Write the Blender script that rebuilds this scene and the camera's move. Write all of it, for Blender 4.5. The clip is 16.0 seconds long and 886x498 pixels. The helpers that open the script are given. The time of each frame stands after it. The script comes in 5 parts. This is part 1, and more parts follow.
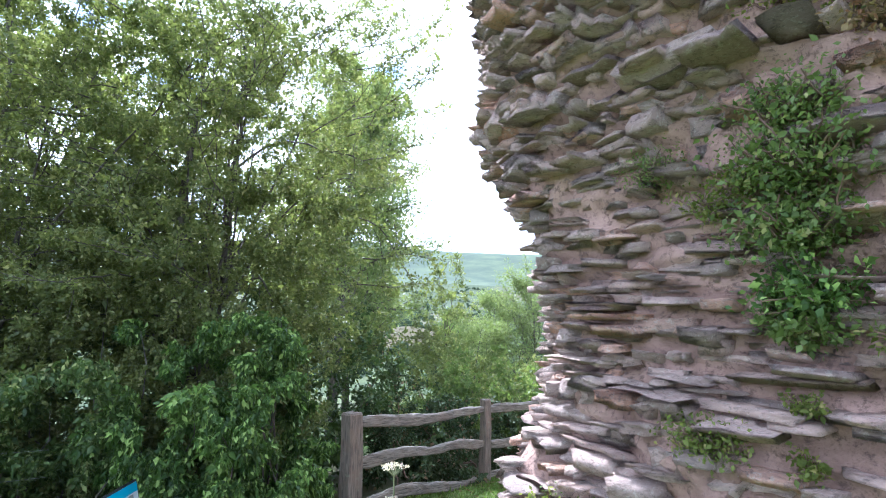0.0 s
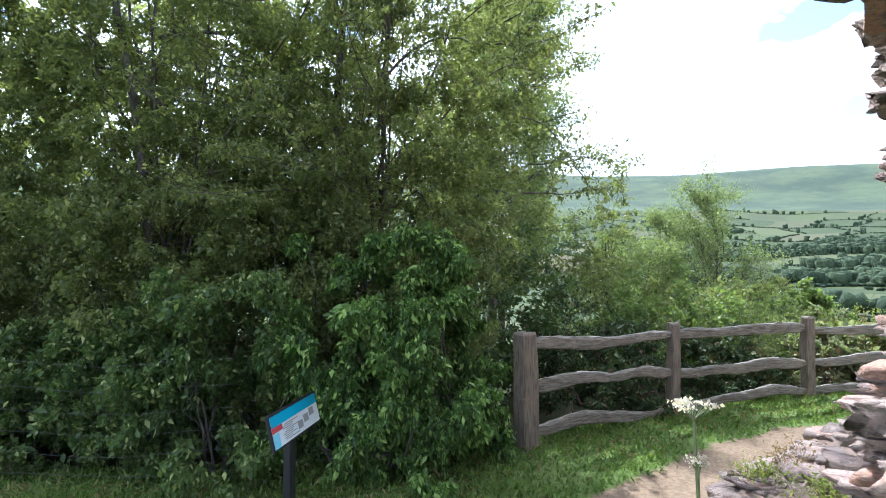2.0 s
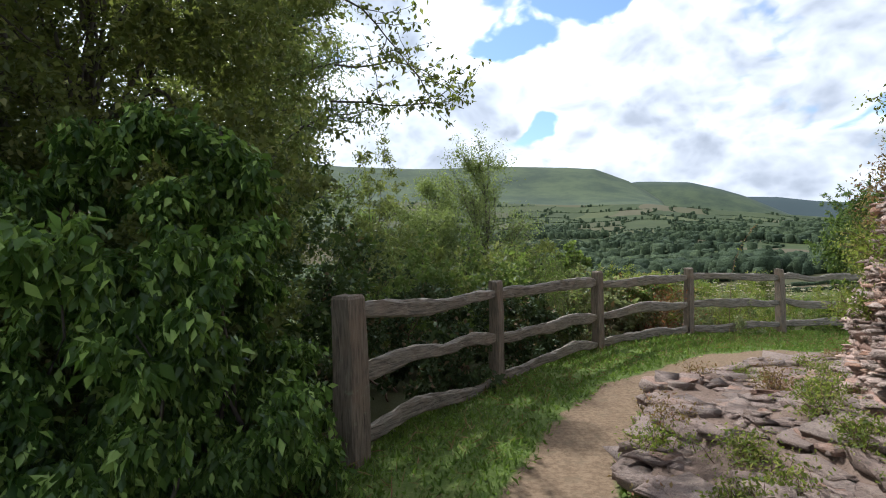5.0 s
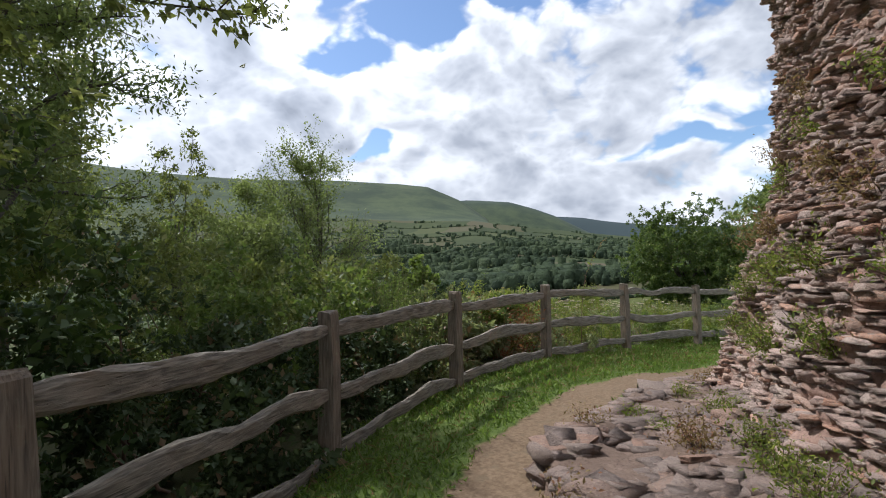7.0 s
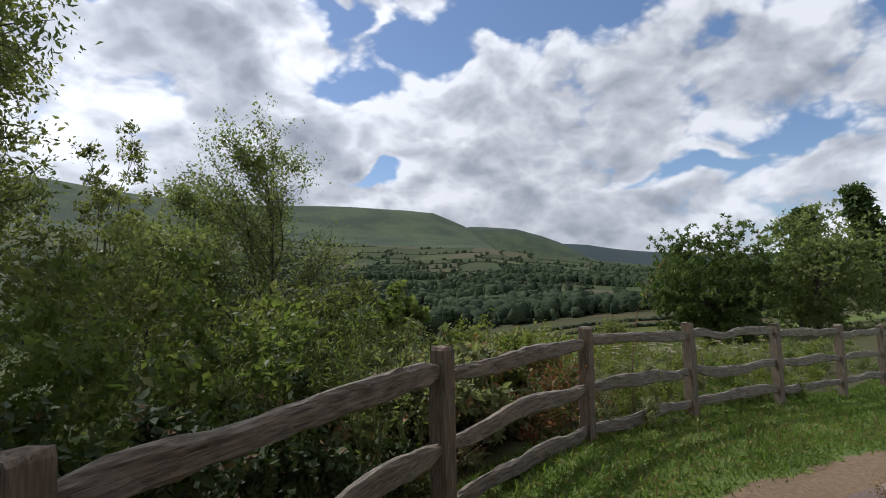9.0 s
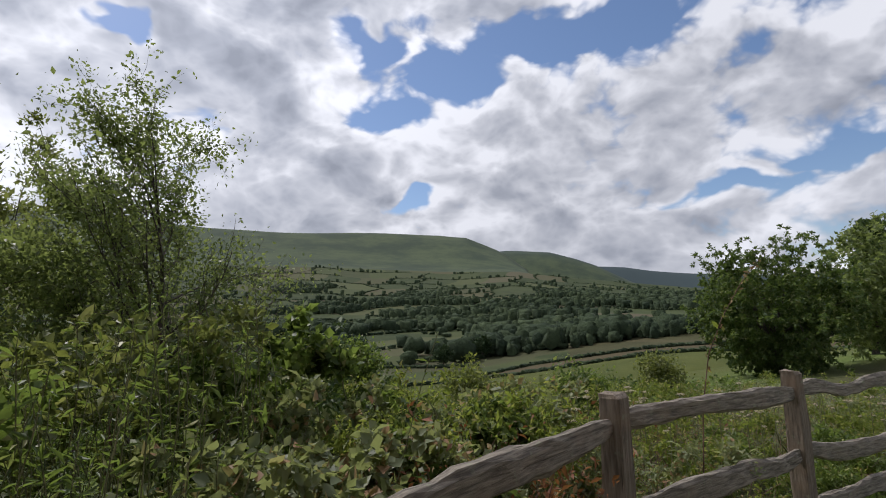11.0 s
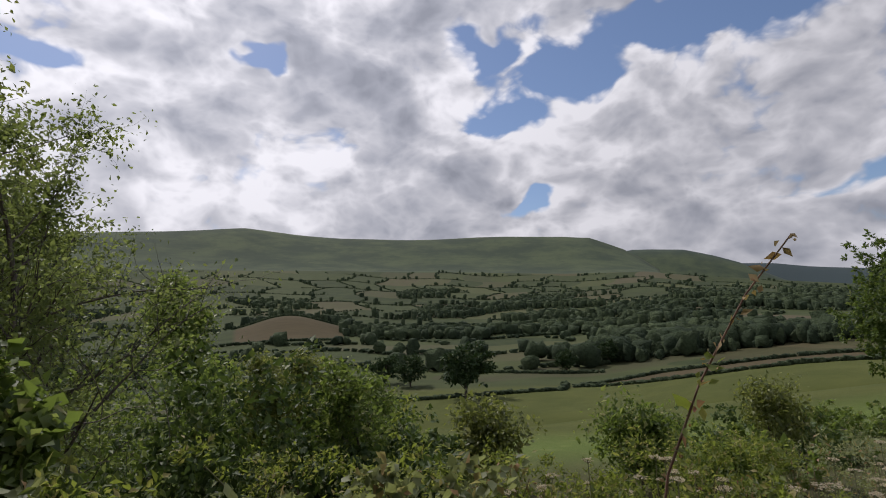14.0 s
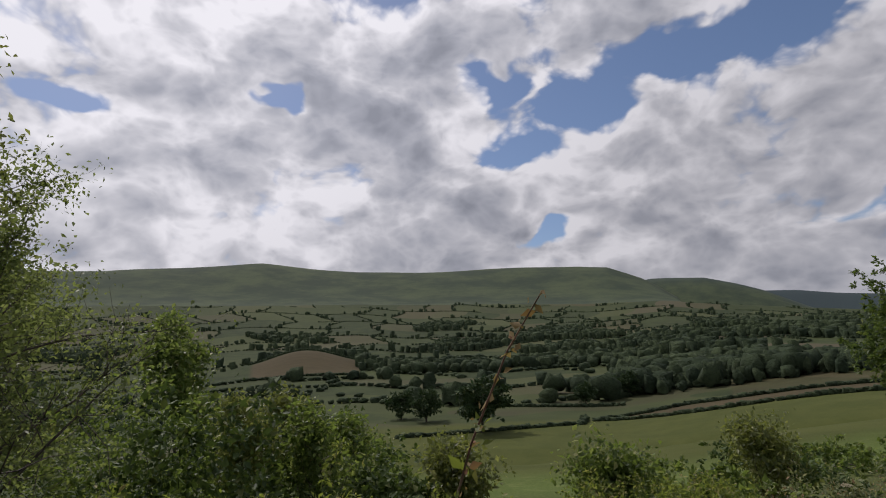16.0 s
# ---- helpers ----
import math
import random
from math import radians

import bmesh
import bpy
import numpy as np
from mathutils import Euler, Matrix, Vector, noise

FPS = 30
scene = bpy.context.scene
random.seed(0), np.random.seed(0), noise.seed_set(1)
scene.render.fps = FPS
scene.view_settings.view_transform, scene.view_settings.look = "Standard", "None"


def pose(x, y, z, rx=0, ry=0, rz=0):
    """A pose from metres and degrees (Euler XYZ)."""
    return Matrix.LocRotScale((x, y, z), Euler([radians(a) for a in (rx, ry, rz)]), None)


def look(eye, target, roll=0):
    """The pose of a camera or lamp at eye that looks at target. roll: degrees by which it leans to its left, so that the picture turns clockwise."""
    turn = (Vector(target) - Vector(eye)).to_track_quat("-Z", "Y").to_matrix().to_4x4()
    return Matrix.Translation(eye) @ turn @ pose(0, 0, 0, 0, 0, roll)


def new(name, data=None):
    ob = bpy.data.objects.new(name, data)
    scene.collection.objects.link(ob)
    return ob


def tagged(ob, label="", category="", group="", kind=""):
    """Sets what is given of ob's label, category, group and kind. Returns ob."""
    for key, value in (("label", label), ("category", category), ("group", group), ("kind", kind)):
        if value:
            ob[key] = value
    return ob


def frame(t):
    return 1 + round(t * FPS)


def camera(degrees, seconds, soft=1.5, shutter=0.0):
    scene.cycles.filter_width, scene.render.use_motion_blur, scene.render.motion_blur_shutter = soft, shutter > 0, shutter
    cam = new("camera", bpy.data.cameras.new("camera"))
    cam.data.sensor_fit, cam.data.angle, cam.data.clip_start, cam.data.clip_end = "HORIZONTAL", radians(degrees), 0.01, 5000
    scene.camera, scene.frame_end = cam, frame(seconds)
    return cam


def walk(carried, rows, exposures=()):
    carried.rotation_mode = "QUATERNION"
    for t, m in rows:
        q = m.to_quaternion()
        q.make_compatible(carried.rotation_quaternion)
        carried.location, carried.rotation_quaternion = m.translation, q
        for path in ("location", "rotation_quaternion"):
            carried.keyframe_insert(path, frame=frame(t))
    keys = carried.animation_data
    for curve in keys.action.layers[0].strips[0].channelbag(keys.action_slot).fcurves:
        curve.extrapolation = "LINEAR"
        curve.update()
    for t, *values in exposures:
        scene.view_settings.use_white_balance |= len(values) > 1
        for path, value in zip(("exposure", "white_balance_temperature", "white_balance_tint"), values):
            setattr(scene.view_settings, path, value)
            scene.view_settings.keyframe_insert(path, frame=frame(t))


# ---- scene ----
cam = camera(80.0, 16.0, soft=1.0)
PATH = [
    (0, (0.423, 0.886, 1.900), (0.286, 2.852, 2.240), 0.4),
    (0.5, (0.318, 1.026, 1.845), (0.002, 2.996, 1.990), 0.1),
    (1, (0.233, 1.218, 1.801), (-0.264, 3.152, 1.909), 0.4),
    (1.5, (0.140, 1.391, 1.782), (-0.487, 3.287, 1.877), 0.3),
    (2, (0.043, 1.579, 1.751), (-0.632, 3.460, 1.823), -0.0),
    (2.5, (-0.094, 1.818, 1.676), (-0.683, 3.729, 1.711), -0.1),
    (3, (-0.309, 2.085, 1.631), (-0.663, 4.053, 1.662), -0.8),
    (5.5, (-0.807, 3.460, 1.364), (-0.328, 5.402, 1.371), -1.6),
    (6, (-0.726, 3.813, 1.383), (0.004, 5.675, 1.405), -1.9),
    (6.5, (-0.583, 4.252, 1.408), (0.254, 6.068, 1.451), -1.8),
    (7, (-0.400, 4.741, 1.406), (0.459, 6.546, 1.461), -1.8),
    (7.5, (-0.140, 5.274, 1.414), (0.733, 7.073, 1.462), -1.8),
    (8, (0.183, 5.914, 1.431), (1.052, 7.715, 1.482), -1.8),
    (8.5, (0.525, 6.465, 1.429), (1.377, 8.273, 1.519), -1.3),
    (9, (0.885, 7.036, 1.440), (1.724, 8.845, 1.595), -1.4),
    (11.5, (3.081, 9.346, 1.458), (3.724, 11.222, 1.719), -2.0),
    (12, (3.527, 9.565, 1.473), (4.054, 11.477, 1.729), -2.0),
    (12.5, (3.954, 9.773, 1.488), (4.351, 11.718, 1.726), -2.1),
    (13, (4.327, 9.992, 1.510), (4.683, 11.947, 1.741), -2.4),
    (13.5, (4.615, 10.219, 1.541), (4.977, 12.172, 1.775), -2.5),
    (14, (4.821, 10.379, 1.567), (5.102, 12.339, 1.849), -2.3),
    (14.5, (4.976, 10.416, 1.578), (5.134, 12.377, 1.938), -2.3),
    (15, (5.117, 10.366, 1.582), (5.179, 12.320, 2.002), -2.8),
    (15.5, (5.281, 10.313, 1.590), (5.333, 12.264, 2.024), -2.9),
    (16, (5.480, 10.293, 1.606), (5.704, 12.239, 2.010), -3.0),
]
def S(x):
    x = np.clip(x, 0.0, 1.0)
    return x * x * (3 - 2 * x)


walk(cam, [(t, look(eye, target, roll)) for t, eye, target, roll in PATH],
     exposures=[(0, 2.25, 4950, 13), (1.5, 1.98, 5080, 9), (3.0, 1.48, 5300, 9), (5.4, 0.55, 5800, 9), (7.0, 0.31, 5850, 11), (8.5, 0.04, 5950, 12), (9.0, -0.15, 5950, 12), (12.0, -0.22, 6150, 16), (14.0, -0.42, 6250, 17), (15.0, -0.54, 6280, 17), (16.0, -0.62, 6300, 17)])

# ---- sky, sun ----
SUN_AZ, SUN_EL = -28.0, 52.0   # degrees from +y towards +x, and up


def bearing(az, el):
    a, e = radians(az), radians(el)
    return Vector((math.sin(a) * math.cos(e), math.cos(a) * math.cos(e), math.sin(e)))


sun_data = bpy.data.lights.new("sun", "SUN")
sun_data.energy, sun_data.angle, sun_data.color = 3.6, radians(0.6), (1.0, 0.94, 0.84)
sun = new("sun", sun_data)
sun.matrix_world = look(bearing(SUN_AZ, SUN_EL) * 100, (0, 0, 0))


class Nodes:
    """A small wrapper to write node trees in few lines."""

    def __init__(self, tree):
        self.tree = tree
        tree.nodes.clear()

    def add(self, kind, inputs=None, **fields):
        n = self.tree.nodes.new(kind)
        for k, v in fields.items():
            if k == "operation":
                n.operation = v
            elif k == "use_clamp":
                n.use_clamp = v
            elif k == "interpolation_type":
                n.interpolation_type = v
            elif k == "data_type":
                n.data_type = v
            elif k == "feature":
                n.feature = v
            elif k == "noise_dimensions":
                n.noise_dimensions = v
            elif k == "attribute_name":
                n.attribute_name = v
            elif k == "sky_type":
                n.sky_type = v
            elif k == "sun_disc":
                n.sun_disc = v
            elif k == "sun_elevation":
                n.sun_elevation = v
            elif k == "sun_rotation":
                n.sun_rotation = v
            elif k == "air_density":
                n.air_density = v
            elif k == "dust_density":
                n.dust_density = v
            elif k == "ozone_density":
                n.ozone_density = v
            else:
                raise ValueError(k)
        for k, v in (inputs or {}).items():
            if isinstance(v, bpy.types.NodeSocket):
                self.tree.links.new(v, n.inputs[k])
            else:
                n.inputs[k].default_value = v
        return n

    def math(self, op, a, b=0.0, c=0.0, clamp=False):
        return self.add("ShaderNodeMath", {0: a, 1: b, 2: c}, operation=op, use_clamp=clamp).outputs[0]

    def vmath(self, op, a, b=(0, 0, 0)):
        n = self.add("ShaderNodeVectorMath", {0: a, 1: b}, operation=op)
        return n.outputs["Value"] if op in ("DISTANCE", "DOT_PRODUCT", "LENGTH") else n.outputs[0]

    def noise(self, vec, scale, detail=4.0, rough=0.55, dist=0.0):
        return self.add("ShaderNodeTexNoise", {"Vector": vec, "Scale": scale, "Detail": detail, "Roughness": rough, "Distortion": dist}).outputs[0]

    def span(self, v, a, b, lo=0.0, hi=1.0):
        return self.add("ShaderNodeMapRange", {0: v, 1: a, 2: b, 3: lo, 4: hi}, interpolation_type="SMOOTHSTEP").outputs[0]

    def mix(self, f, a, b):
        n = self.add("ShaderNodeMix", {0: f}, data_type="RGBA")
        for i, v in ((6, a), (7, b)):
            if isinstance(v, bpy.types.NodeSocket):
                self.tree.links.new(v, n.inputs[i])
            else:
                n.inputs[i].default_value = (*v[:3], 1)
        return n.outputs[2]

    def ramp(self, v, stops):
        n = self.add("ShaderNodeValToRGB", {0: v})
        e = n.color_ramp.elements
        while len(e) < len(stops):
            e.new(0.5)
        for el, (p, c) in zip(e, stops):
            el.position, el.color = p, (*c, 1)
        return n.outputs[0]


world = bpy.data.worlds.new("sky")
scene.world = world
world.use_nodes = True
N = Nodes(world.node_tree)
ray = N.add("ShaderNodeTexCoord").outputs["Generated"]
sky = N.add("ShaderNodeTexSky", sky_type="NISHITA", sun_disc=False, sun_elevation=radians(SUN_EL), sun_rotation=radians(SUN_AZ), air_density=1.0, dust_density=0.6, ozone_density=2.0).outputs[0]
blue = N.add("ShaderNodeVectorMath", {0: sky, 3: 0.115}, operation="SCALE").outputs[0]
tall = N.vmath("MULTIPLY", ray, (1.0, 1.0, 1.5))
warp = N.add("ShaderNodeTexNoise", {"Vector": tall, "Scale": 6.0, "Detail": 3.0, "Roughness": 0.5}).outputs[1]
push = N.vmath("SUBTRACT", warp, (0.5, 0.5, 0.5))
bent = N.vmath("ADD", tall, N.vmath("MULTIPLY", push, (0.09, 0.09, 0.09)))
torn = N.vmath("ADD", ray, N.vmath("MULTIPLY", push, (0.16, 0.16, 0.16)))


def billow(vec):
    """Heaped cloud: broad masses with rounded lumps on them."""
    mass = N.noise(N.vmath("ADD", vec, (3.7, 1.9, 0.0)), 3.6, 7.0, 0.5)
    cells = N.add("ShaderNodeTexVoronoi", {"Vector": vec, "Scale": 12.0, "Detail": 2.6, "Roughness": 0.48, "Lacunarity": 2.3, "Smoothness": 0.55}, feature="SMOOTH_F1").outputs[0]
    return N.math("SUBTRACT", mass, N.math("MULTIPLY", N.math("SUBTRACT", cells, 0.45), 0.34))


heap = billow(bent)
# openings of clear blue between the clouds: bearing, elevation, half width, half height
gap = None
for az, el, w, h in ((19.1, 12.7, 2.6, 1.0), (15.0, 21.3, 4.2, 2.0), (22.5, 25.5, 4.5, 2.2), (31.5, 27.8, 8.5, 2.6), (44.0, 28.5, 9.0, 3.0), (50.5, 11.2, 4.5, 0.9), (60.5, 13.6, 5.5, 1.4), (14.0, 28.0, 3.0, 1.6), (57.0, 26.0, 6.0, 2.6), (-31.0, 24.0, 3.5, 1.0), (-11.0, 26.8, 2.0, 0.7), (6.0, 40.0, 8.0, 3.0), (75.0, 24.0, 12.0, 5.0), (-60.0, 30.0, 14.0, 8.0), (150.0, 35.0, 20.0, 10.0)):
    c = bearing(az, el)
    side = Vector((math.cos(radians(az)), -math.sin(radians(az)), 0))
    top = side.cross(c)
    u = N.math("DIVIDE", N.vmath("DOT_PRODUCT", torn, tuple(side)), radians(w))
    v = N.math("DIVIDE", N.vmath("DOT_PRODUCT", torn, tuple(top)), radians(h))
    r2 = N.math("ADD", N.math("MULTIPLY", u, u), N.math("MULTIPLY", v, v))
    ahead = N.span(N.vmath("DOT_PRODUCT", ray, tuple(c)), 0.2, 0.5)
    hole = N.math("MULTIPLY", N.math("POWER", 2.718, N.math("MULTIPLY", r2, -0.7)), ahead)
    gap = hole if gap is None else N.math("MAXIMUM", gap, hole)
level = N.math("SUBTRACT", N.math("ADD", heap, 0.325), N.math("MULTIPLY", gap, 0.44))
cover = N.span(level, 0.40, 0.57)
# light from the sun's side on the lumps
sunward = bearing(SUN_AZ, SUN_EL)
lifted = billow(N.vmath("ADD", bent, (-0.01, 0.0, 0.06)))
emboss = N.math("MULTIPLY", N.math("SUBTRACT", heap, lifted), 1.9)
thick = N.span(level, 0.5, 0.95)
grey = N.noise(N.vmath("ADD", bent, (9.1, 4.2, 0.0)), 2.8, 3.0, 0.45)
shade = N.math("ADD", N.math("SUBTRACT", 0.80, N.math("MULTIPLY", thick, 0.5)), N.math("ADD", emboss, N.math("MULTIPLY", N.math("SUBTRACT", grey, 0.5), 1.25)), clamp=True)
toward = N.span(N.vmath("DOT_PRODUCT", ray, tuple(sunward)), 0.45, 1.0)
opposite = N.span(N.vmath("DOT_PRODUCT", ray, tuple(-sunward)), -0.35, 0.4)
white = N.ramp(shade, [(0.0, (0.34, 0.36, 0.40)), (0.3, (0.47, 0.49, 0.53)), (0.6, (0.68, 0.69, 0.71)), (0.9, (1.02, 1.02, 1.02))])
white = N.add("ShaderNodeVectorMath", {0: white, 3: N.math("ADD", N.math("ADD", 0.9, N.math("MULTIPLY", toward, 0.4)), N.math("MULTIPLY", opposite, 0.25))}, operation="SCALE").outputs[0]
sky_all = N.mix(cover, blue, white)
N.add("ShaderNodeOutputWorld", {0: N.add("ShaderNodeBackground", {0: sky_all, 1: 1.0}).outputs[0]})


# ---- materials ----
def material(name):
    m = bpy.data.materials.new(name)
    m.use_nodes = True
    return m, Nodes(m.node_tree)


def finish(n, colour, rough, normal=None, translucent=None, spec=0.5):
    ins = {"Base Color": colour, "Roughness": rough, "Specular IOR Level": spec}
    if normal is not None:
        ins["Normal"] = normal
    b = n.add("ShaderNodeBsdfPrincipled", ins).outputs[0]
    if translucent:
        t = n.add("ShaderNodeBsdfTranslucent", {0: translucent[0]}).outputs[0]
        b = n.add("ShaderNodeMixShader", {0: translucent[1], 1: b, 2: t}).outputs[0]
    n.add("ShaderNodeOutputMaterial", {0: b})


def leaf_material(name, dark, light, odd, odd_share=0.06, rough=0.5, through_it=0.3):
    m, n = material(name)
    g = n.add("ShaderNodeNewGeometry")
    isle = g.outputs["Random Per Island"]
    pos = n.add("ShaderNodeTexCoord").outputs["Object"]
    patch = n.noise(pos, 1.3, 3.0)
    v = n.math("ADD", n.math("MULTIPLY", isle, 0.6), n.math("MULTIPLY", n.span(patch, 0.3, 0.7), 0.4))
    col = n.mix(n.math("POWER", v, 1.6), dark, light)
    pick = n.math("GREATER_THAN", n.math("FRACT", n.math("MULTIPLY", isle, 37.0)), 1.0 - odd_share)
    col = n.mix(pick, col, odd)
    vein = n.noise(pos, 60.0, 2.0)
    col = n.mix(n.math("MULTIPLY", vein, 0.35), col, dark)
    tint = n.mix(0.6, col, (light[0] * 1.6, light[1] * 1.7, light[2] * 0.9))
    finish(n, col, rough, translucent=(tint, through_it), spec=0.25)
    return m


leaf_hawthorn = leaf_material("hawthorn_leaves", (0.04, 0.056, 0.02), (0.24, 0.26, 0.088), (0.36, 0.35, 0.14), 0.08, 0.45, 0.4)
leaf_ash = leaf_material("ash_leaves", (0.055, 0.08, 0.032), (0.24, 0.28, 0.115), (0.26, 0.28, 0.12), 0.06, 0.5, 0.45)
# the bright odd leaf colour paints in highlights on the glossy ivy
leaf_ivy = leaf_material("ivy_leaves", (0.018, 0.042, 0.013), (0.17, 0.265, 0.062), (0.34, 0.46, 0.12), 0.24, 0.32, 0.38)
# bramble leaf colour darkened to carry the shade behind the fence end
leaf_bramble_shaded = leaf_material("bramble_leaves", (0.025, 0.045, 0.016), (0.09, 0.12, 0.045), (0.22, 0.14, 0.08), 0.08, 0.65, 0.15)
leaf_pale = leaf_material("pale_bramble_leaves", (0.06, 0.08, 0.035), (0.35, 0.37, 0.21), (0.3, 0.16, 0.09), 0.12, 0.5, 0.35)
leaf_rust = leaf_material("rusty_dock", (0.13, 0.05, 0.025), (0.3, 0.13, 0.06), (0.3, 0.24, 0.12), 0.15, 0.7, 0.25)
leaf_skirt = leaf_material("undergrowth_leaves", (0.022, 0.044, 0.015), (0.17, 0.235, 0.066), (0.32, 0.35, 0.12), 0.13, 0.42, 0.36)
leaf_herb = leaf_material("herb_leaves", (0.05, 0.08, 0.02), (0.22, 0.25, 0.06), (0.36, 0.3, 0.12), 0.15, 0.55, 0.52)
leaf_sapling = leaf_material("sapling_leaves", (0.035, 0.06, 0.016), (0.2, 0.26, 0.075), (0.34, 0.33, 0.13), 0.1, 0.5, 0.42)
leaf_maple = leaf_material("maple_leaves", (0.026, 0.05, 0.014), (0.14, 0.19, 0.055), (0.24, 0.25, 0.09), 0.1, 0.5, 0.36)
leaf_far = leaf_material("distant_leaves", (0.022, 0.045, 0.018), (0.055, 0.09, 0.03), (0.08, 0.1, 0.035), 0.1, 0.7, 0.1)
def woods_material():
    m, n = material("distant_woods")
    pos = n.add("ShaderNodeTexCoord").outputs["Object"]
    isle = n.add("ShaderNodeNewGeometry").outputs["Random Per Island"]
    g, big = n.noise(pos, 0.55, 5.0, 0.7), n.noise(pos, 0.008, 3.0)
    col = n.mix(n.math("ADD", n.math("MULTIPLY", isle, 0.6), n.math("MULTIPLY", n.span(big, 0.35, 0.65), 0.4)), (0.03, 0.046, 0.026), (0.075, 0.1, 0.048))
    col = n.mix(n.span(g, 0.4, 0.65, 0.0, 0.45), col, (0.018, 0.028, 0.018))
    bump = n.add("ShaderNodeBump", {"Height": g, "Strength": 1.0, "Distance": 1.5}).outputs[0]
    finish(n, col, 0.9, bump, spec=0.1)
    return m


woods = woods_material()
leaf_oak = leaf_material("oak_leaves", (0.03, 0.055, 0.016), (0.10, 0.145, 0.04), (0.14, 0.16, 0.05), 0.1, 0.6, 0.2)
grass_blades = leaf_material("grass_blades", (0.085, 0.14, 0.03), (0.2, 0.28, 0.065), (0.34, 0.33, 0.14), 0.12, 0.5, 0.45)
leaf_dry = leaf_material("dry_stems", (0.16, 0.11, 0.05), (0.32, 0.24, 0.12), (0.22, 0.09, 0.06), 0.25, 0.7, 0.25)
petal = leaf_material("umbel_flowers", (0.42, 0.34, 0.31), (0.7, 0.64, 0.58), (0.4, 0.28, 0.24), 0.3, 0.6, 0.3)


def bark_material(name, dark, light):
    m, n = material(name)
    pos = n.add("ShaderNodeTexCoord").outputs["Object"]
    st = n.vmath("MULTIPLY", pos, (1.0, 1.0, 0.25))
    g = n.noise(st, 30.0, 5.0)
    col = n.mix(n.span(g, 0.3, 0.7), dark, light)
    col = n.mix(n.span(n.noise(pos, 4.0), 0.5, 0.75, 0.0, 0.5), col, (0.12, 0.14, 0.07))
    bump = n.add("ShaderNodeBump", {"Height": g, "Strength": 0.6, "Distance": 0.01}).outputs[0]
    finish(n, col, 0.85, bump)
    return m


bark = bark_material("bark", (0.035, 0.028, 0.022), (0.11, 0.09, 0.07))
stem_green = bark_material("green_stem", (0.07, 0.09, 0.03), (0.2, 0.19, 0.09))
stem_brown = bark_material("brown_stem", (0.09, 0.05, 0.035), (0.2, 0.12, 0.08))


def wood_material(name, along, blot_col, dark=(0.09, 0.078, 0.064), light=(0.29, 0.255, 0.205)):
    m, n = material(name)
    pos = n.add("ShaderNodeTexCoord").outputs["Object"]
    r = n.add("ShaderNodeObjectInfo").outputs["Random"]
    p2 = n.vmath("ADD", pos, n.add("ShaderNodeCombineXYZ", {0: n.math("MULTIPLY", r, 31.0), 1: r, 2: n.math("MULTIPLY", r, 17.0)}).outputs[0])
    st = n.vmath("MULTIPLY", p2, (1.2, 14.0, 14.0) if along == "x" else (14.0, 14.0, 1.2))
    grain = n.noise(st, 5.0, 6.0, 0.6, 0.4)
    crack = n.span(n.noise(n.vmath("MULTIPLY", p2, (0.8, 22.0, 22.0) if along == "x" else (22.0, 22.0, 0.8)), 3.0, 3.0), 0.62, 0.72)
    blot = n.noise(p2, 5.0, 4.0)
    col = n.mix(n.span(grain, 0.3, 0.72), dark, light)
    col = n.mix(n.span(blot, 0.45, 0.75, 0.0, 0.6), col, blot_col)
    col = n.mix(n.span(n.noise(p2, 17.0, 3.0), 0.6, 0.75, 0.0, 0.5), col, (0.25, 0.27, 0.18))
    col = n.mix(n.math("MULTIPLY", crack, 0.8), col, (0.05, 0.04, 0.03))
    h = n.math("SUBTRACT", grain, n.math("MULTIPLY", crack, 0.8))
    bump = n.add("ShaderNodeBump", {"Height": h, "Strength": 0.7, "Distance": 0.008}).outputs[0]
    finish(n, col, 0.8, bump, spec=0.25)
    return m


oak_wood = wood_material("weathered_oak", "x", (0.24, 0.19, 0.145))
post_wood = wood_material("weathered_post", "z", (0.22, 0.155, 0.105), (0.1, 0.08, 0.062), (0.24, 0.195, 0.15))


